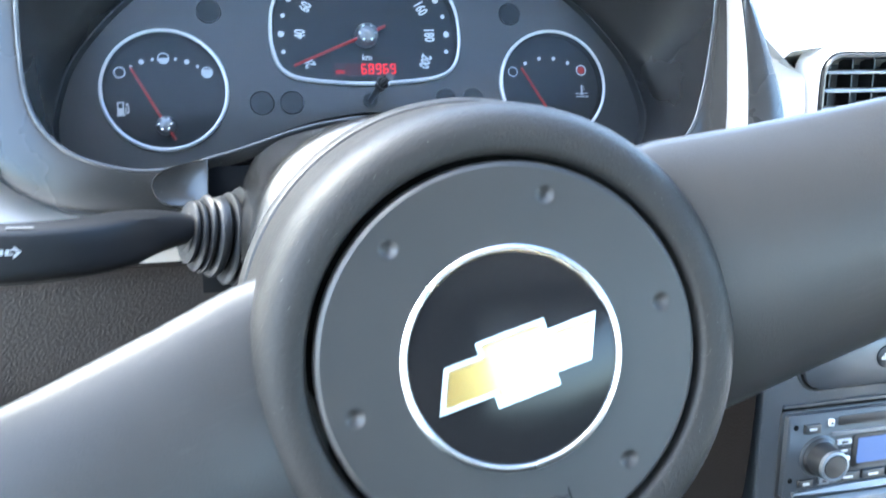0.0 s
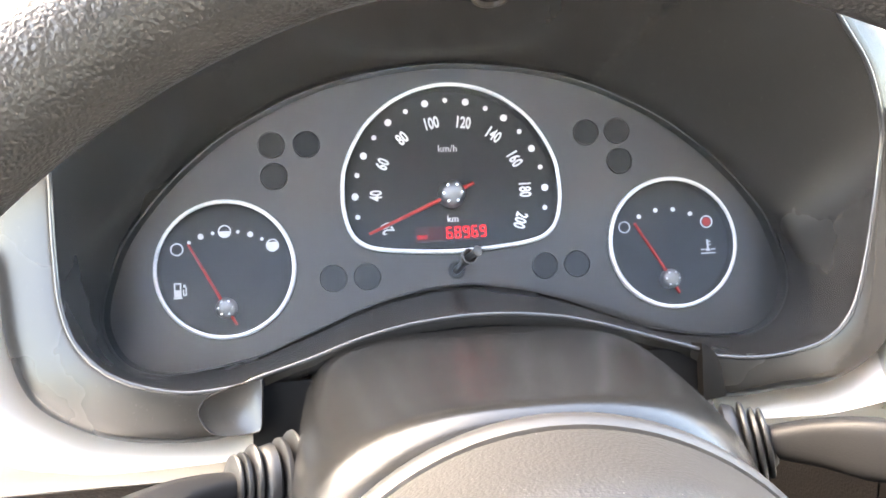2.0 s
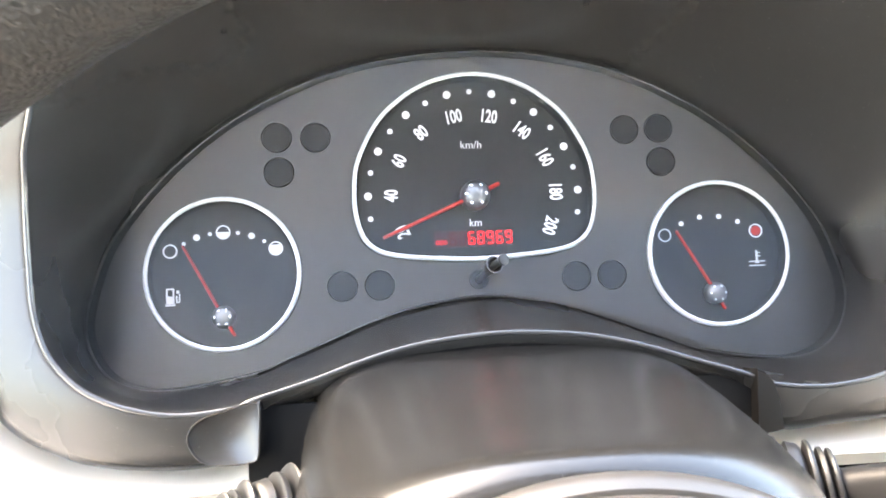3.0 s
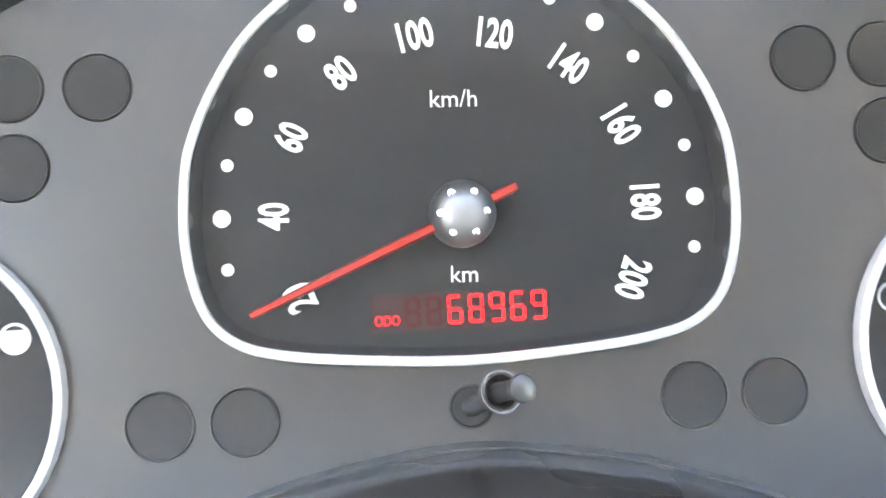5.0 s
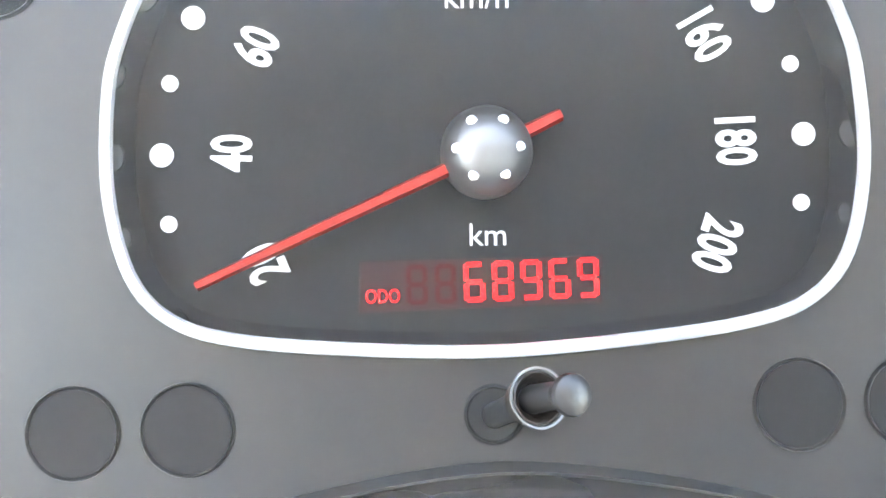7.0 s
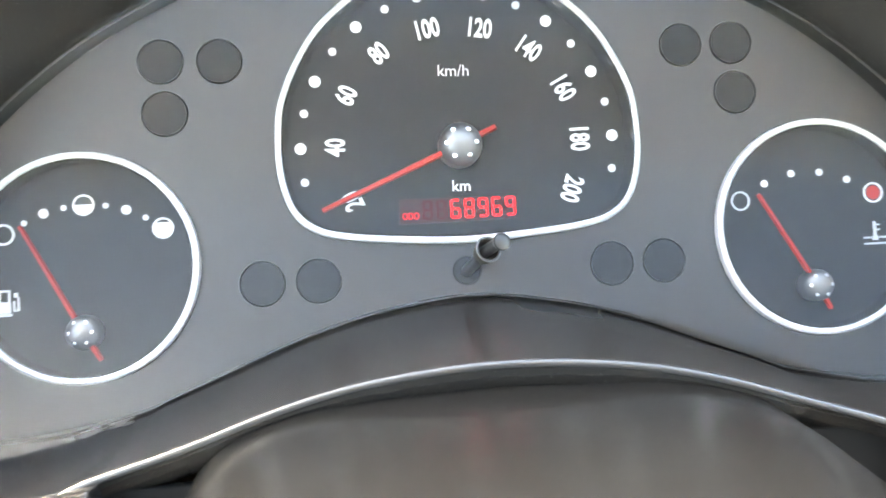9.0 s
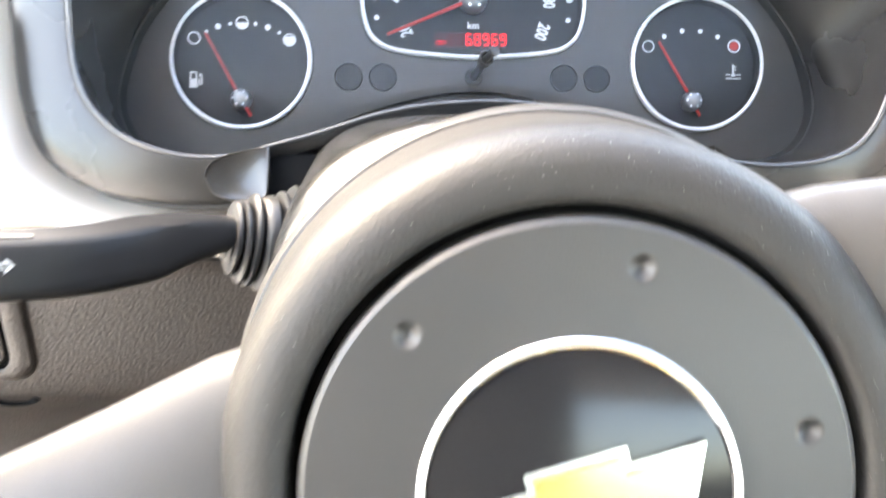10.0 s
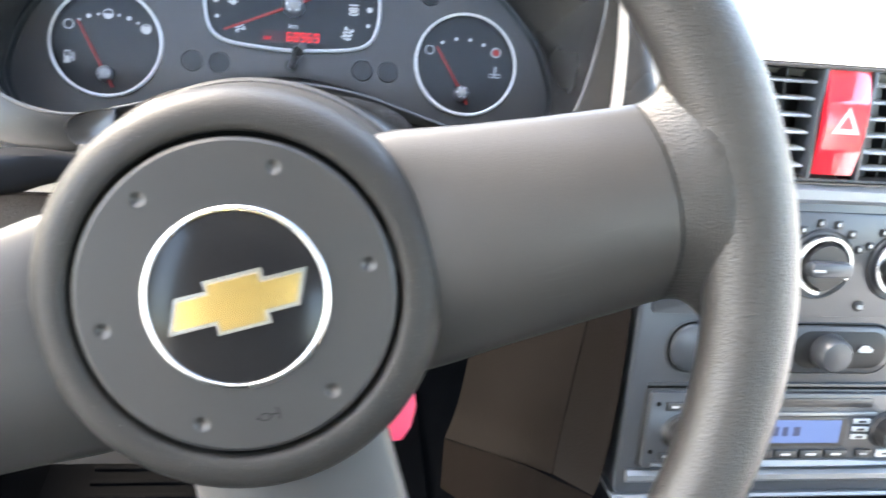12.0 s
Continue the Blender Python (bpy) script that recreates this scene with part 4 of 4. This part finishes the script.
for s in (1, -1):
    part("seam", spoke([((s * 151.6, -5.3, -9.2), (0, 36.0, 0), 6.0, 11.0), ((s * 155, -5.3, -8.9), (0, 35.6, 0), 6.0, 10.7)]), M_GROOVE, wheel, "dark seam between spoke and grip")
part("spoke", spoke([((0, -50, -24), (37, 0, 0), 10, 2), ((0, -66, -24), (37.3, 0, 0), 10, 4), ((0, -95, -21), (38, 0, 0), 10, 5), ((0, -130, -14), (37, 0, 0), 10, 5), ((0, -165, -4), (36, 0, 0), 9, 4)]), M_SPOKE, wheel, "smooth grey plastic lower spoke")

part("hub", lathe([(56.0, -9), (56.2, -2.6), (56.9, -1.0), (58.2, -0.2), (60.5, 0.0), (63.5, -0.5), (66.6, -2.2), (69.2, -5.2), (71.2, -10), (72.3, -17), (73.0, -27), (74.1, -38), (75.2, -45.0), (74.4, -45.8), (60, -46)], 96), M_HUB, wheel, "rounded hub surround")
part("hub_collar", lathe([(60, -45.6), (74.6, -45.7), (76.0, -46.2), (77.2, -48.6), (77.7, -52), (77.0, -54.2), (74.5, -55), (40, -55)], 96), M_PAD, wheel, "smooth rear collar of the hub")
part("hub_joint", lathe([(57.5, -7.5), (40, -7.5)], 64), M_GROOVE, wheel, "dark joint round the horn pad")


# horn pad with six dimples
def pad_mesh():
    bm = bmesh.new()
    prof = [(54.3, -8), (54.2, -1.4), (53.6, -0.5), (52.6, 0.0)]
    loops = lathe(prof, 96)
    n_r, n_t = 70, 600
    rows = []
    dim = [(45.7 * math.cos(radians(60 * k)), 45.7 * math.sin(radians(60 * k))) for k in range(6)]
    for i in range(n_r + 1):
        r = 31.0 + (52.6 - 31.0) * i / n_r
        row = []
        for j in range(n_t):
            t = 2 * math.pi * j / n_t
            x, y = r * math.cos(t), r * math.sin(t)
            z = 0.0
            for a, b in dim:
                q = math.hypot(x - a, y - b)
                if q < 3.0:
                    z = min(z, -1.55 * (1 - (q / 3.0) ** 2) ** 2)
            row.append(Vector((x, y, z)))
        rows.append(row)
    return merged([loops, loft(rows)])


pad = part("horn_pad", pad_mesh(), M_PAD, wheel, "flat round grey horn pad with six dimples")
badge = part("badge", lathe([(31.4, -1.0), (31.4, 0.3), (29.5, 1.2), (29.2, 0.9), (27, 1.2), (20, 1.9), (10, 2.35), (0.2, 2.5)], 80, (False, True)), M_BADGE, wheel, "glossy black round badge")
part("badge_ring", lathe([(31.5, -0.5), (31.5, 0.9), (31.0, 1.5), (30.1, 1.7), (29.7, 1.5), (29.4, 0.9), (29.4, 0.2)], 80), M_CHROME, badge, "silver ring")
BOW = [(-24.6, -7.0), (-19.4, 5.0), (-9.3, 5.0), (-9.3, 8.4), (10.9, 8.4), (10.9, 5.0), (25.6, 5.0), (20.4, -7.2), (9.8, -7.2), (9.8, -10.8), (-8.6, -10.8), (-8.6, -7.0)]


def bow_plate(k, z0, z1, dome=0.0):
    c = Vector((0.4, -1.2))
    bm = bmesh.new()
    o = [Vector((c.x + (x - c.x), c.y + (y - c.y))) for x, y in BOW]
    n = len(o)
    area = sum(o[i].x * o[(i + 1) % n].y - o[(i + 1) % n].x * o[i].y for i in range(n))
    sgn = 1 if area > 0 else -1
    ins = []
    for i in range(n):
        d1, d2 = (o[i] - o[i - 1]).normalized(), (o[(i + 1) % n] - o[i]).normalized()
        n1, n2 = Vector((-d1.y, d1.x)) * sgn, Vector((-d2.y, d2.x)) * sgn
        b = (n1 + n2)
        ins.append(o[i] + b * (k / max(0.3, 1 + n1.dot(n2))))
    lo = [bm.verts.new((p.x, p.y, z0)) for p in ins]
    hi = [bm.verts.new((p.x, p.y, z1)) for p in ins]
    for i in range(n):
        j = (i + 1) % n
        bm.faces.new((lo[i], lo[j], hi[j], hi[i]))
    f = bm.faces.new(hi)
    bmesh.ops.triangulate(bm, faces=[f])
    if dome:
        for i in range(-5, 6):
            bmesh.ops.bisect_plane(bm, geom=list(bm.verts) + list(bm.edges) + list(bm.faces), plane_co=(4.6 * i, 0, 0), plane_no=(1, 0, 0))
        for v in bm.verts:
            if v.co.z > z1 - 0.01:
                v.co.z += dome * (1 - (v.co.x / 26) ** 2)
    return bm


part("emblem_border", bow_plate(0.0, 1.0, 3.0), M_CHROME, badge, "silver edge of the emblem", smooth=False)
part("emblem", bow_plate(1.5, 2.0, 3.1, 1.3), M_GOLD, badge, "plain gold emblem shape")
# horn sign pressed into the pad
HORN = merged([loft([[Vector((-2.2 + r * math.cos(t), -42.6 + r * 0.62 * math.sin(t), 0.15)) for t in [2 * math.pi * i / 20 for i in range(20)]] for r in (2.9, 2.2)]), box(-0.2, 4.0, -42.5, -42.0, 0.05, 0.2), box(3.6, 4.3, -45.0, -39.6, 0.05, 0.2), box(-6.0, -5.0, -42.9, -42.4, 0.05, 0.2)])
for v in HORN.verts:
    v.co.x, v.co.y = 0.2 + v.co.x * 0.78, -42.4 + (v.co.y + 42.4) * 0.78
part("horn_sign", HORN, M_LAMP, pad, "dark pressed horn sign", smooth=False)

# ignition key tag below the column
tag = thing("key_tag", (62, -150, -242), "pink plastic key tag hanging from the ignition", "key tag")
part("tag", slab([(56, -254), (64, -253), (68, -247), (70.5, -236), (69.5, -230), (66.5, -230), (63, -238), (57, -247)], -150, -153, 0.8), M_PINK, tag)
part("key", box(64, 69, -152.5, -150.5, -232, -214, 0.6), M_BLACK, tag)

# ---- centre console, leaning plane: x from its left edge, y up the face, z towards the driver
K_UP = Vector((0, -0.2785, 0.9604))
K_OUT = Vector((0, -0.9604, -0.2785))
CONSOLE = DASH @ Matrix.Translation(Vector((235.5, -4, -312)) * MM) @ Matrix((Vector((1, 0, 0)), K_UP, K_OUT)).transposed().to_4x4()


def kplate(outline, z0, z1, bevel=0.8):
    """A plate on the console face: outline of (x, y)."""
    bm = slab(outline, -z0, -z1, bevel)
    for v in bm.verts:
        v.co = Vector((v.co.x, v.co.z, -v.co.y))
    return bm


def kturned(cx, cy, prof, n=36, caps=(False, True)):
    bm = turned(cx, cy, [(r, -z) for r, z in prof], n, caps)
    for v in bm.verts:
        v.co = Vector((v.co.x, v.co.z, -v.co.y))
    return bm


def kthing(name, at, label, category, group=""):
    return thing(name, at, label, category, "", group, CONSOLE)


console = kthing("centre_console", (0, 0, 0), "grey plastic centre console fascia", "console")
part("fascia", kplate(rounded(-6, 250, -15, 203, 5), -60, 0, 2.5), M_CONSOLE, console)
part("silver_trim", loft([[Vector((x, y, z)) for y, z in ((-3.5, 0), (-3.5, 3.5), (-1, 5.5), (3, 5.5), (5.5, 3), (5.5, 0))] for x in (0.5, 2, 230, 232)], True, (True, True)), M_BAR, console, "bright silver trim bar under the radio")
part("lower_edge", loft([[Vector((x, y, z)) for y, z in ((-17, -30), (-17, 3), (-15.5, 4), (-13.5, 3), (-13, -30))] for x in (-8, 245)], True, (True, True)), M_BAR, console, "thin bright lower edge")
part("vent_shelf", loft([[Vector((x, y, z)) for y, z in ((199, -20), (199, 3), (202, 6), (208, 6), (211, 2), (211, -20))] for x in (-2, 260)], True, (True, True)), M_BAR, console, "silver strip under the air vents")
part("slot", kplate(rounded(8, 235, 64.5, 69, 1), -2, 0.6, 0.3), M_GROOVE, console)
part("slot_lip", kplate(rounded(8, 235, 69.2, 71, 0.8), -2, 1.6, 0.5), M_CONSOLE, console)

# left side of the console
side = thing("console_side", (200, 60, -260), "brown plastic side panel of the console with a seam", "console side")
edge_path = [(224, -46, -160), (225, -36, -197), (224, -18, -260), (220, -2, -312), (216, 3, -328)]
seam = [(209, -18, -160), (207, -6, -200), (203, 14, -250), (197, 27, -300), (195, 31, -320)]
far = [(170, 160, -150), (164, 170, -200), (158, 180, -250), (150, 190, -300), (140, 195, -330)]
# these side panels hold the footwell's shade in their colour
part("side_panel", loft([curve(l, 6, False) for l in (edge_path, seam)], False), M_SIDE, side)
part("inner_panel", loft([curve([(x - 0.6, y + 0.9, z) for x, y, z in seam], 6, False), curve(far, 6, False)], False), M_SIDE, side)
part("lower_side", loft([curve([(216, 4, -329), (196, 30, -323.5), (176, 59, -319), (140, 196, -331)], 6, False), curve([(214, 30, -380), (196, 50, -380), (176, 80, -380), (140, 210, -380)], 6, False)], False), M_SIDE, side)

# radio
radio = kthing("car_radio", (110, 36, 0), "grey car radio with two knobs and lit blue display", "radio")
part("surround", kplate(rounded(7.0, 214, 7.0, 67, 3), -10, 1.2, 0.6), M_BLACK, radio, "black joint round the radio")
part("front", kplate(rounded(9.5, 211.5, 9.0, 65.5, 2.5), -20, 5, 1.2), M_CONSOLE, radio)
part("disc_slot", kplate(rounded(46, 174, 55.5, 62, 1.8), 4, 5.6, 0.3), M_BLACK, radio, "black disc slot")
part("bright_line", kplate(rounded(42, 178, 49.4, 51.6, 0.8), 4, 6.4, 0.5), M_BAR, radio, "thin bright line")
part("display_frame", kplate(rounded(58, 157, 25.2, 48.0, 2), 4, 5.7, 0.5), M_BLACK, radio, "dark display frame")
lcd = part("display", kplate(rounded(62, 152.5, 28, 45.5, 1), 5, 6.1, 0.2), M_LCD, radio, "lit pale blue display", smooth=False)
for i, w in enumerate((5.0, 3.2, 5.4, 4.0, 5.0)):
    part("display_bar", kplate(rounded(84 + 8.2 * i, 84 + 8.2 * i + w, 33.5, 40.5, 0.6), 6.1, 6.3, 0.1), M_LCDINK, lcd, smooth=False)


def radio_knob(x, y, r):
    part("knob_seat", kturned(x, y, [(r + 3.6, 4.5), (r + 3.6, 5.6), (r + 2.6, 6.4), (r + 1.0, 6.0)], 36, (False, False)), M_CONSOLE, radio, "grey seat ring of the knob")
    k = part("knob", kturned(x, y, [(r + 2.2, 4.5), (r + 2.2, 7), (r + 0.6, 8.4), (r, 17), (r * 0.93, 20), (r * 0.5, 20.6), (0.1, 20.6)]), M_BLACK, radio, "black round knob")
    part("knob_ring", kturned(x, y, [(r * 0.97, 18.4), (r * 0.95, 20.6), (r * 0.80, 21.1), (r * 0.74, 20.4)], 36, (False, False)), M_BAR, k, "satin ring")
    part("knob_face", kturned(x, y, [(r * 0.74, 20.2), (r * 0.7, 21.0), (0.1, 21.4)]), M_BLACK, k, "black face")


radio_knob(34, 36, 10.5)
radio_knob(188, 38, 10.5)
LAYOUT = [(21, 33, 52.5, 59, M_BLACK), (38.5, 42.5, 56, 61, M_RING), (46, 57, 42.5, 46, M_SLAT), (46, 57, 36.5, 40, M_BLACK), (46, 57, 30.5, 34, M_SLAT), (20, 31, 15.5, 21, M_BLACK), (35, 43, 16, 21.5, M_BAR)]
LAYOUT += [(48 + 19.2 * i, 65 + 19.2 * i, 16.2, 22.4, M_BLACK) for i in range(6)]
LAYOUT += [(161, 174, 43, 46.5, M_SLAT), (161, 174, 37, 40.5, M_SLAT), (161, 174, 31, 34.5, M_SLAT), (190, 203, 53, 60, M_BLACK), (168, 180, 16.5, 22.5, M_BLACK), (184, 198, 16.5, 22.5, M_SLAT)]
for x0, x1, y0, y1, m in LAYOUT:
    bt = part("button", kplate(rounded(x0, x1, y0, y1, 1.0), 4, 6.6, 0.6), m, radio)
    part("button_mark", kplate(rounded(x0 + (x1 - x0) * 0.28, x1 - (x1 - x0) * 0.28, (y0 + y1) / 2 - 0.8, (y0 + y1) / 2 + 0.8, 0.4), 6.5, 6.8, 0.1), M_WHITE if m is M_BLACK else M_BLACK, bt, smooth=False)
part("lower_flap", loft([[Vector((x, y0 + dy, z)) for dy, z in ((0, 4.5), (0, 6.5), (1.6, 8.0), (h, 6.8), (h, 4.5))] for x, y0, h in ((16, 10.6, 2.0), (60, 9.6, 5.0), (120, 9.4, 5.6), (165, 9.6, 5.0), (205, 10.6, 2.0))], True, (True, True)), M_BAR, radio, "silver curved lower flap")
for x, y in ((15.4, 57.2), (14.4, 21.2)):
    part("tool_hole", kturned(x, y, [(1.7, 4), (1.7, 5.3)], 16), M_GROOVE, radio)

# switch row
row = kthing("switch_panel", (95, 96, 0), "grey oval switch panel with rotary mirror switch", "switch panel")
part("surround", kplate(rounded(16, 183, 78, 116, 17), -2, 1.4, 0.8), M_CONSOLE, row, "raised edge of the oval")
part("joint", kplate(rounded(17, 182, 79.2, 115.6, 16.4), -1, 1.8, 0.3), M_GROOVE, row, "dark joint")
part("blank_cover", kplate(rounded(18.5, 104, 80.2, 114.6, 15.8), -1, 4.2, 2.6), M_CONSOLE, row)
part("recess_rim", kplate(rounded(96, 180.5, 80.2, 114.6, 15.8), -1, 3.4, 1.6), M_CONSOLE, row)
part("recess", kplate(rounded(106, 176, 84, 111, 12), 2, 3.9, 0.5), M_STALK, row, "dark hollow")
part("switch_knob", kturned(131, 97, [(13, 2), (12.6, 9), (12, 14), (10.4, 16.4), (6, 17.2), (0.1, 17.4)]), M_CONSOLE, row, "round grey mirror switch")
part("sign_seat", kturned(78, 99, [(7.5, 3.5), (7.5, 4.8), (6.8, 5.2), (0.1, 5.2)]), M_BLACK, row, "round black sign field")
for x, y in ((78, 99), (159, 98.5)):
    part("car_sign", merged([kplate(rounded(x - 5, x + 5, y - 2.0, y + 0.8, 1.0), 3.0, 5.6, 0.2), kplate(rounded(x - 3.0, x + 2.4, y + 0.6, y + 2.6, 0.8), 3.0, 5.6, 0.2)]), M_WHITE, row, "white car sign", smooth=False)

# heater controls
heater = kthing("heater_panel", (123, 160, 0), "grey heater control panel with round knobs in chrome rings", "heater panel")
part("plate", kplate(rounded(2, 245, 121, 193, 4), -4, 1.6, 0.8), M_CONSOLE, heater)
for x in (56.5, 114.5, 172.5):
    part("seat", kturned(x, 158, [(24.5, 1), (24.5, 2.2), (23.6, 2.8), (22, 2.2)], 48, (False, False)), M_BLACK, heater)
    k = part("control_knob", kturned(x, 158, [(19.2, 1), (19.2, 4), (18.4, 5), (16.4, 5), (15.8, 3), (15.2, 3), (14.8, 9), (14.6, 10.4), (0.1, 10.8)]), M_BLACK, heater, "black round control knob")
    arc = [radians(-28 + 296 * q / 44) for q in range(45)]
    part("knob_ring", loft([[Vector((x + r * math.cos(t), 158 + r * math.sin(t), z)) for r, z in ((20.6, 2), (20.6, 6.0), (19.9, 7.4), (17.6, 7.4), (16.6, 5.4), (16.4, 3))] for t in arc], True, (True, True)), M_CHROME, k, "chrome ring open at its foot")
    part("knob_grip", kplate(rounded(x - 15.2, x + 15.2, 152.5, 162.5, 4), 9, 17, 2.2), M_CONSOLE, k, "grey grip bar")
    part("pointer", kplate(rounded(x - 13.5, x - 5, 156.6, 158.2, 0.6), 16, 17.4, 0.2), M_WHITE, k, smooth=False)
    for a in (22, 48, 74, 100, 126, 152):
        px, py = x + 28 * math.cos(radians(a)), 158 + 28 * math.sin(radians(a))
        mark = part("mark", kplate(rounded(px - 2.6, px + 2.6, py - 2.8, py + 2.8, 0.9), 1, 3.4, 0.7), M_BLACK, heater, "small dark marker")
        part("pip", kplate(rounded(px - 2.0, px + 0.4, py - 0.8, py + 1.6, 0.6), 3.2, 3.8, 0.2), M_GREYPRINT, mark, smooth=False)
    mark = part("mark", kturned(x + 34, 129, [(3.8, 1), (3.8, 2.8), (3.0, 3.6), (0.1, 3.8)], 20), M_BLACK, heater, "small dark marker")
    part("pip", kplate(rounded(x + 31.8, x + 35.8, 127.4, 130.4, 0.8), 3.6, 4.2, 0.2), M_GREYPRINT, mark, smooth=False)

# centre air vents and hazard switch
vent = kthing("centre_air_vent", (90, 250, 0), "dark grey centre air vents with horizontal slats", "air vent")
V_OUT = rounded(12, 250, 213, 286, 13)
V_IN = rounded(15, 246, 216.5, 282.5, 10)


def kloop(o, z):
    return [Vector((x, y, z)) for x, y in o]


part("frame", loft([kloop(V_OUT, -12), kloop(V_OUT, 3), kloop(rounded(12.6, 249, 213.8, 285.4, 12.5), 4.4), kloop(rounded(14, 247, 215.4, 283.8, 11), 4), kloop(V_IN, 0), kloop(V_IN, -30)]), M_POD, vent, "dark rounded frame")
part("surround", loft([kloop(rounded(3, 258, 206, 294, 20), -10), kloop(rounded(8, 254, 210, 290, 16), -1), kloop(rounded(11.2, 250.8, 212.2, 286.8, 13.6), 2.4), kloop(rounded(11.6, 250.4, 212.6, 286.4, 13.2), -8)]), M_SILVER, vent, "silver surround of the vents")
part("duct", kplate(rounded(12, 248, 214, 285, 9), -34, -28, 0.5), M_BLACK, vent)
for x0, x1 in ((14, 90), (128, 246)):
    for i in range(6):
        y = 222 + i * 10.6
        part("slat", loft([[Vector((x, y + dy, z)) for dy, z in ((-0.4, -14), (-0.9, -2), (0, -0.6), (0.9, -2), (1.6, -14))] for x in (x0, x1)], True, (True, True)), M_SLAT, vent, "thin grey slat", smooth=False)
    for i in range(4):
        x = x0 + (x1 - x0) * (i + 1) / 5
        part("vane", box(x - 0.5, x + 0.5, 216, 283, -24, -12), M_BLACK, vent, smooth=False)
for x0 in (90.5, 124.5):
    part("divider", box(x0, x0 + 3, 214, 285, -20, 4, 0.6), M_CONSOLE, vent)
hazard = kthing("hazard_switch", (109, 250, 0), "red hazard light switch between the air vents", "switch")
hb = curve([(0, 218, 3), (0, 235, 7), (0, 250, 8.5), (0, 266, 7), (0, 284, 2)], 6, False)
part("rocker", loft([[p + Vector((94.5, 0, -12)), p + Vector((94.5, 0, -0.8)), p + Vector((95.5, 0, 0)), p + Vector((122.5, 0, 0)), p + Vector((123.5, 0, -0.8)), p + Vector((123.5, 0, -12))] for p in hb], True, (True, True)), M_HAZARD, hazard)
tri_o = [(109, 262), (99.5, 245), (118.5, 245)]
tri_i = [(109, 257), (104, 248), (114, 248)]
bm = bmesh.new()
vo, vi = [bm.verts.new((x, y, 9.0)) for x, y in tri_o], [bm.verts.new((x, y, 9.0)) for x, y in tri_i]
for i in range(3):
    bm.faces.new((vo[i], vo[(i + 1) % 3], vi[(i + 1) % 3], vi[i]))
part("triangle_sign", bm, M_SIGN, hazard, "pale triangle sign", smooth=False)

# left air vent
lvent = thing("side_air_vent", (-245, -70, -65), "black air vent with slats at the door side", "air vent")


def yloop(o, y):
    return [Vector((x, y, z)) for x, z in o]


lo, li = rounded(-330, -215, -103, -28, 5), rounded(-327, -220, -99, -32, 3)
part("frame", loft([yloop(lo, -66), yloop(lo, -80), yloop(rounded(-329, -216.5, -102, -29.5, 4), -82), yloop(li, -80), yloop(li, -74)]), M_BLACK, lvent)
part("duct", slab(rounded(-328, -218, -101, -30, 3), -70, -75, 0.3), M_GROOVE, lvent)
for i in range(6):
    z = -93 + i * 11
    part("slat", loft([[Vector((x, y, z + dz)) for dz, y in ((-0.8, -73), (-1.0, -80), (0.4, -81), (1.4, -79), (2.2, -73))] for x in (-326, -221)], True, (True, True)), M_CONSOLE, lvent, smooth=False)
part("divider", box(-238, -236, -81, -74, -99, -32), M_CONSOLE, lvent, smooth=False)


# footwell: ribbed mat and clutch pedal, in level axes
LEVEL = Matrix.Identity(4)
# mat is blacker than rubber: the missing seat's shade is in its colour
mat_thing = thing("floor_mat", (-90, 280, 270), "black ribbed rubber mat, footwell shade put into its colour", "floor mat", frame_of=LEVEL)
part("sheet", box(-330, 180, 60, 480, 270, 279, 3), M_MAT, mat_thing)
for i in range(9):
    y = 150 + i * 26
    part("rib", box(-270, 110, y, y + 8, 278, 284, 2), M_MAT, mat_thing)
pedal = thing("clutch_pedal", (-131, 215, 420), "black rubber clutch pedal with light ribs", "pedal", frame_of=LEVEL)
part("pad", box(-165, -100, 208, 222, 385, 440, 4), M_RUBBER, pedal)
for i in range(8):
    part("rib", box(-160 + i * 7.4, -157.5 + i * 7.4, 204, 209, 388, 436, 0.6), M_GREYPRINT, pedal)
part("arm", along([Vector(p) for p in ((-130, 218, 430), (-130, 240, 520), (-130, 330, 640), (-130, 470, 700), (-130, 618, 720))], oval(8, 14, 16)), M_BLACK, pedal)
